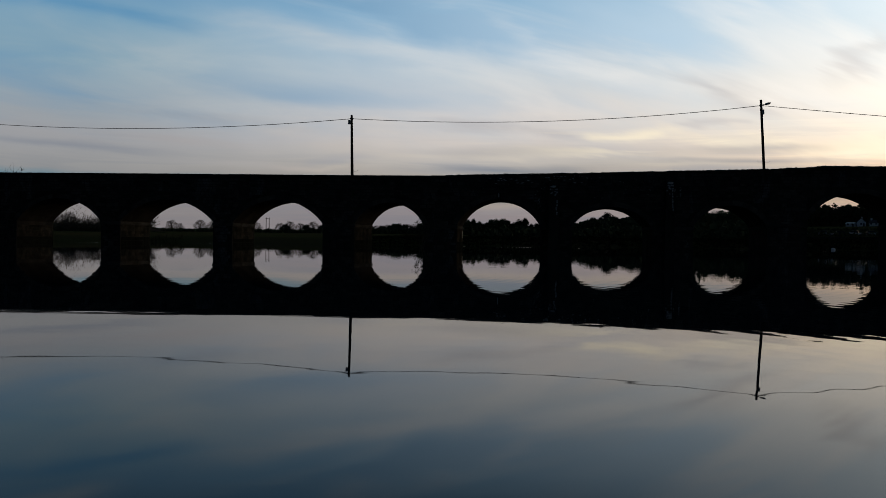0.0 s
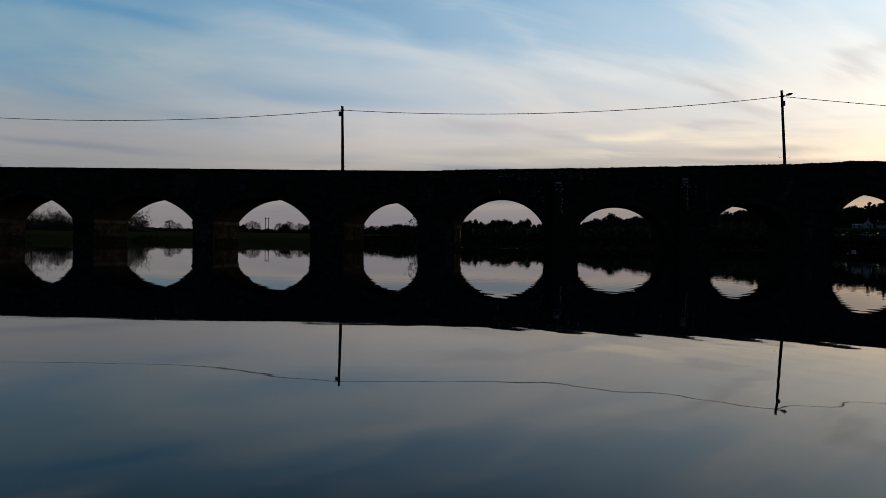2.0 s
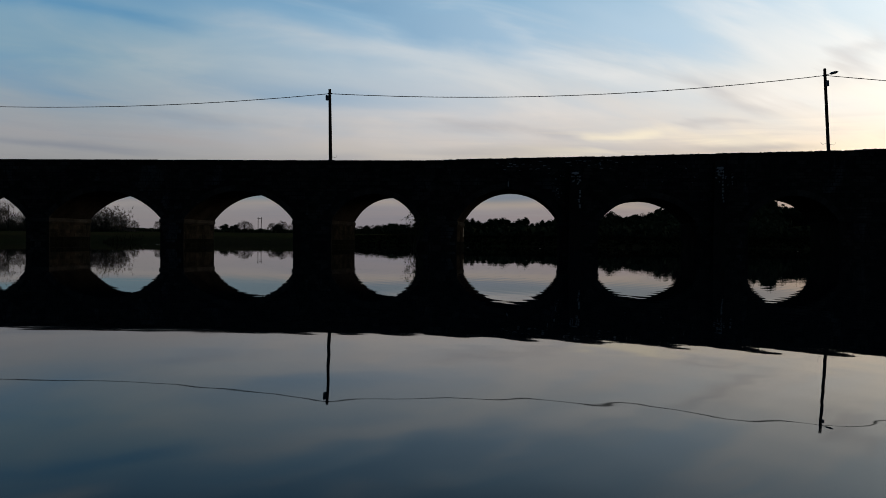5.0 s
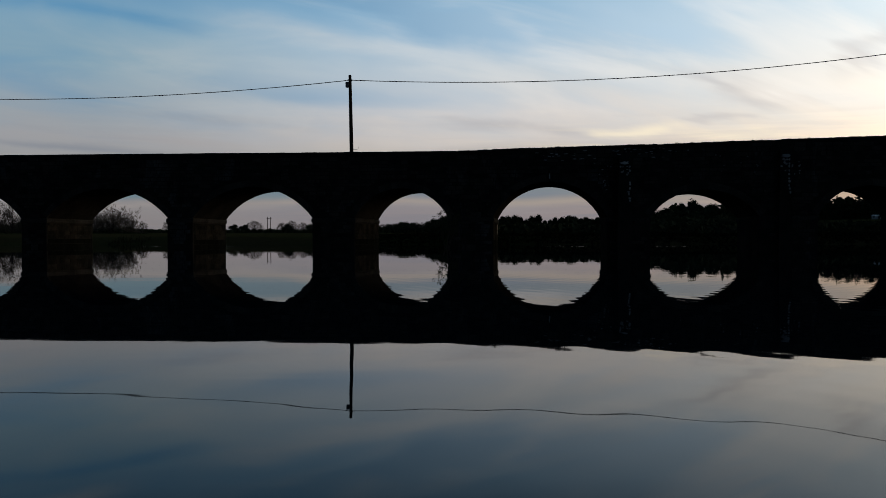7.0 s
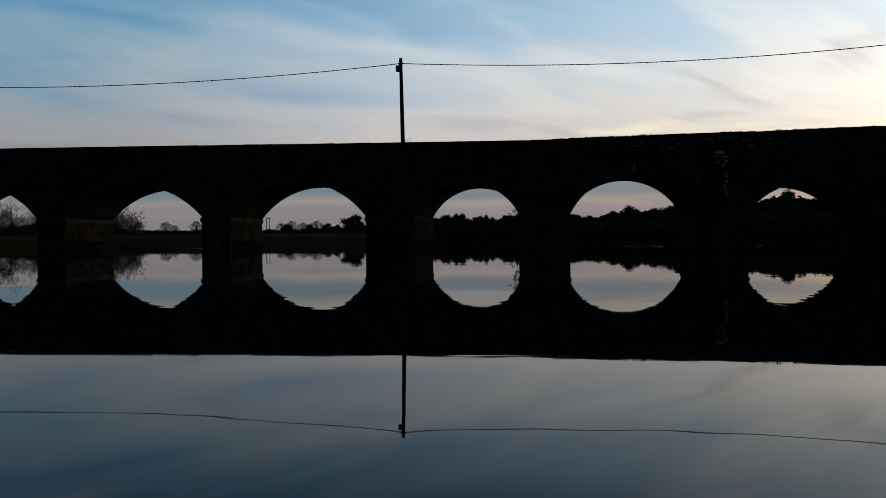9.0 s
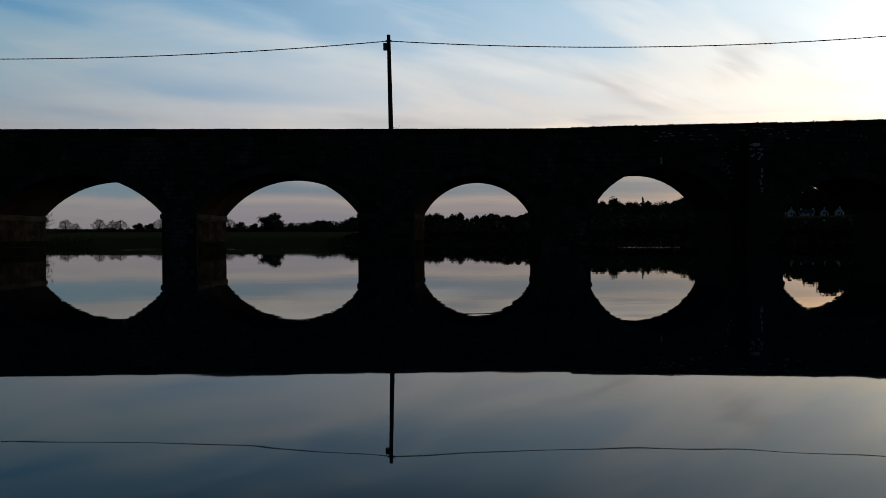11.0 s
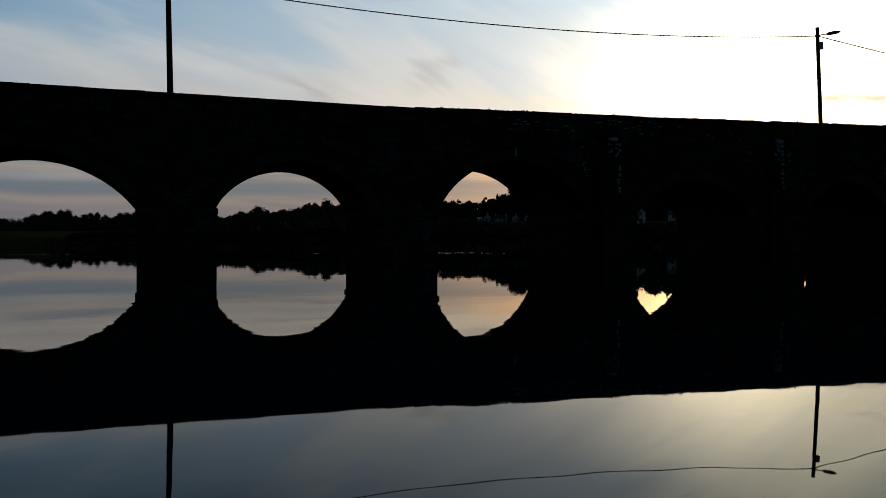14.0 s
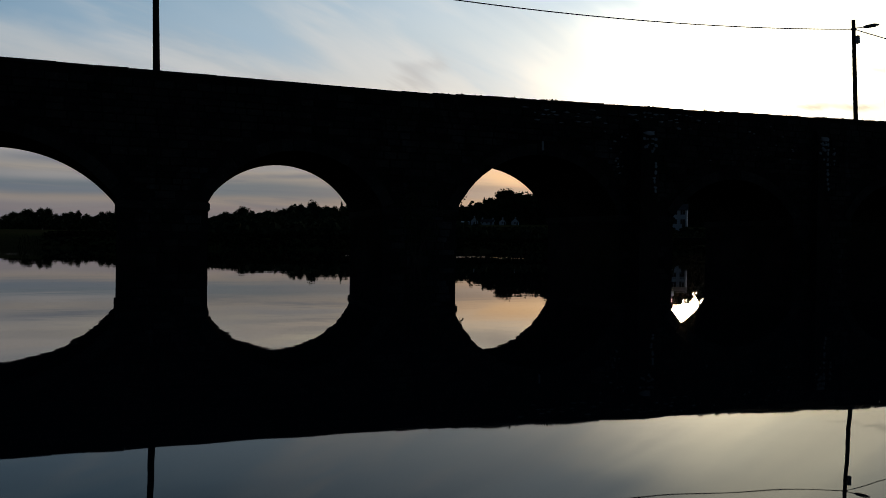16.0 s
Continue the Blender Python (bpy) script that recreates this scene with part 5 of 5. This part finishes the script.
# scattered pale stones below the coping and round the buttresses
for k in range(46):
    u = BLOT.uniform(4.2, 13.0)
    blot(bridge, u, ramp(u, PARAPET) - BLOT.choice((0.30, 0.42, 0.46, 0.60, 0.85)) + BLOT.gauss(0, 0.03), BLOT.uniform(0.05, 0.18), BLOT.uniform(0.018, 0.045), -0.02)
for k in range(16):
    blot(bridge, BLOT.gauss(9.0, 0.45), BLOT.uniform(3.8, 5.9), BLOT.uniform(0.03, 0.09), BLOT.uniform(0.03, 0.06), -0.02)
for k in range(9):
    blot(bridge, BLOT.gauss(20.9, 0.25), BLOT.uniform(4.7, 5.6), BLOT.uniform(0.04, 0.11), BLOT.uniform(0.03, 0.08), -0.02)
for k in range(14):
    blot(bridge, BLOT.uniform(13.0, 19.0), BLOT.uniform(4.6, 6.5), BLOT.uniform(0.03, 0.07), BLOT.uniform(0.02, 0.04), -0.02)


# pale drip streak above the crown of the fifth arch
def streak(u, z0, z1, w):
    bm = bmesh.new()
    pts = [plot(u - w, -0.064, z0), plot(u + w, -0.064, z0), plot(u + 0.6 * w, -0.064, z1), plot(u - 0.6 * w, -0.064, z1)]
    f = [bm.verts.new(p) for p in pts]
    k = [bm.verts.new(p + Vector((0, 0.08, 0))) for p in pts]
    bm.faces.new(f)
    for i in range(4):
        bm.faces.new((f[i], f[(i + 1) % 4], k[(i + 1) % 4], k[i]))
    bmesh.ops.recalc_face_normals(bm, faces=bm.faces)
    part("lime_crust", bm, PALE, bridge, "pale crust of lime below a weep hole")


streak(5.05, 4.62, 5.0, 0.05)


# weeds rooted on the parapet and a sapling on a pier
def weed(u, v, z, size, seed, label, lean=(0, 0, 1)):
    rng = random.Random(seed)
    ob = new("weed")
    ob.matrix_world = FRAME @ Matrix.Translation(plot(u, v, z))
    tagged(ob, label, "weed", "weeds on the bridge")
    bm = bmesh.new()
    verts, faces = [], []
    for k in range(max(5, int(9 * size))):
        way = Vector((rng.gauss(0, 0.5), rng.gauss(0, 0.3), 0.8)) * 0.7 + Vector(lean) * 0.6
        tip = way.normalized() * size * rng.uniform(0.5, 1.0)
        add_tube(bm, [(0, 0, -0.03), tip * 0.5 + Vector((0, 0, 0.04 * size)), tip], [0.012, 0.008, 0.003], 4, caps=False)
        for m in range(7):
            p = tip * rng.uniform(0.35, 1.05) + Vector((rng.gauss(0, 0.05), rng.gauss(0, 0.05), rng.gauss(0, 0.04))) * size
            leaf_quad(verts, faces, p, rng.uniform(0.03, 0.06) * min(1.4, 0.6 + size), rng)
    part("stem", bm, TWIG, ob)
    from_lists("leaves", verts, faces, LEAF, ob)


WEED = random.Random(77)
for u in [-0.3, 3.2, 3.5, 3.9, 4.6, 9.0, 20.2, 33.0, 33.6, 34.4] + [WEED.uniform(3, 40) for k in range(7)]:
    weed(u, WEED.uniform(0.02, 0.4), ramp(u, PARAPET) - 0.01, WEED.uniform(0.04, 0.09), int(u * 100) + 900, "small dark weed rooted on the parapet coping")


def sapling(u, v, height, seed):
    """A thin leafy sapling standing in the shallows before a pier."""
    rng = random.Random(seed)
    ob = new("sapling")
    ob.matrix_world = FRAME @ Matrix.Translation(plot(u, v, -0.4))
    tagged(ob, "thin leafy sapling standing in the shallows before a pier", "sapling")
    bm = bmesh.new()
    verts, faces = [], []
    for k in range(9):
        a = k * 2.4
        p, w = Vector((0.03 * math.cos(a), 0.03 * math.sin(a), 0)), Vector((0.22 * math.cos(a), 0.18 * math.sin(a), 1.0)).normalized()
        pts = [p.copy()]
        reach = (height + 0.4) * rng.uniform(0.72, 1.0)
        for m in range(6):
            w = (w + Vector((rng.gauss(0, 0.09), rng.gauss(0, 0.09), 0.02))).normalized()
            p = p + w * reach / 6
            pts.append(p.copy())
            if m > 1:
                for i in range(4):
                    side = p + Vector((rng.gauss(0, 0.16), rng.gauss(0, 0.16), rng.gauss(0.06, 0.1)))
                    add_tube(bm, [p, side], [0.006, 0.003], 3, caps=False)
                    for n in range(7):
                        leaf_quad(verts, faces, side + Vector((rng.gauss(0, 0.05), rng.gauss(0, 0.05), rng.gauss(0, 0.05))), rng.uniform(0.025, 0.055), rng)
        add_tube(bm, pts, [0.022 - 0.003 * m for m in range(7)], 5, caps=False)
    part("stem", bm, TWIG, ob)
    from_lists("leaves", verts, faces, LEAF, ob)


sapling(-1.38, -3.0, 2.75, 4321)


# ashlar courses lining the jambs of the western arches
JAMB = material("damp_ashlar", two_tone((0.034, 0.027, 0.020), (0.012, 0.012, 0.009), (0.052, 0.043, 0.032), 1.1, 5.0, 0.03, 0.5), 0.95)


WET = material("wet_algae_stone", two_tone((0.010, 0.011, 0.008), (0.006, 0.006, 0.005), (0.016, 0.016, 0.012), 1.3, 6.0, 0.03, 0.4), 0.85)


# pale jamb stones at the far edge, sunset light put into their colour
LIT_REVEAL = material("sunlit_pale_limestone", two_tone((0.34, 0.31, 0.25), (0.22, 0.20, 0.16), (0.42, 0.39, 0.32), 1.1, 5.0, 0.03, 0.4), 0.95)


def jamb_stones(u, facing_way, s):
    rng = random.Random(int(u * 10) + 900)
    z = -0.12
    while z < s - 0.40:
        h = min(rng.uniform(0.28, 0.42), s - 0.35 - z)
        v = 0.06 + rng.uniform(0, 0.25)
        while v < DEPTH - 0.1:
            w = min(rng.uniform(0.55, 1.25), DEPTH - 0.05 - v)
            out = rng.uniform(0.012, 0.026)
            q = [(v + 0.004, z + 0.004), (v + w - 0.004, z + 0.004), (v + w - 0.004, z + h - 0.004), (v + 0.004, z + h - 0.004)]
            cv, cz = v + w / 2, z + h / 2
            back = [plot(u - 0.02 * facing_way, a, b) for a, b in q]
            face = [plot(u + out * facing_way, a + (cv - a) * 0.03, b + (cz - b) * 0.05) for a, b in q]
            from_lists("jamb_stone", back + face, [(0, 1, 5, 4), (1, 2, 6, 5), (2, 3, 7, 6), (3, 0, 4, 7), (4, 5, 6, 7)], (LIT_REVEAL if u == 1.25 and v > DEPTH - 1.3 and z > 0.8 else JAMB) if z > 0.42 else WET, bridge)
            v += w
        z += h


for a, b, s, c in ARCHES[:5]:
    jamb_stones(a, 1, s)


# moss and small plants grown over the eastern coping
def moss():
    rng = random.Random(77)
    verts, faces = [], []
    while len(faces) < 2600:
        u = rng.uniform(0.5, 61.0)
        thick = noise.noise((u * 0.8, 7.0, 0.0)) + 0.6 * noise.noise((u * 3.1, 2.0, 5.0))
        if thick < -0.05:
            continue
        v = rng.uniform(-0.04, 0.46)
        z = ramp(u, PARAPET) - 0.01 + max(0.0, thick) * 0.10 * rng.random()
        leaf_quad(verts, faces, plot(u, v, z), rng.uniform(0.02, 0.06), rng)
    tagged(from_lists("moss", verts, faces, LEAF, bridge, "dark moss and tiny plants on the coping"), kind="stuff")


moss()
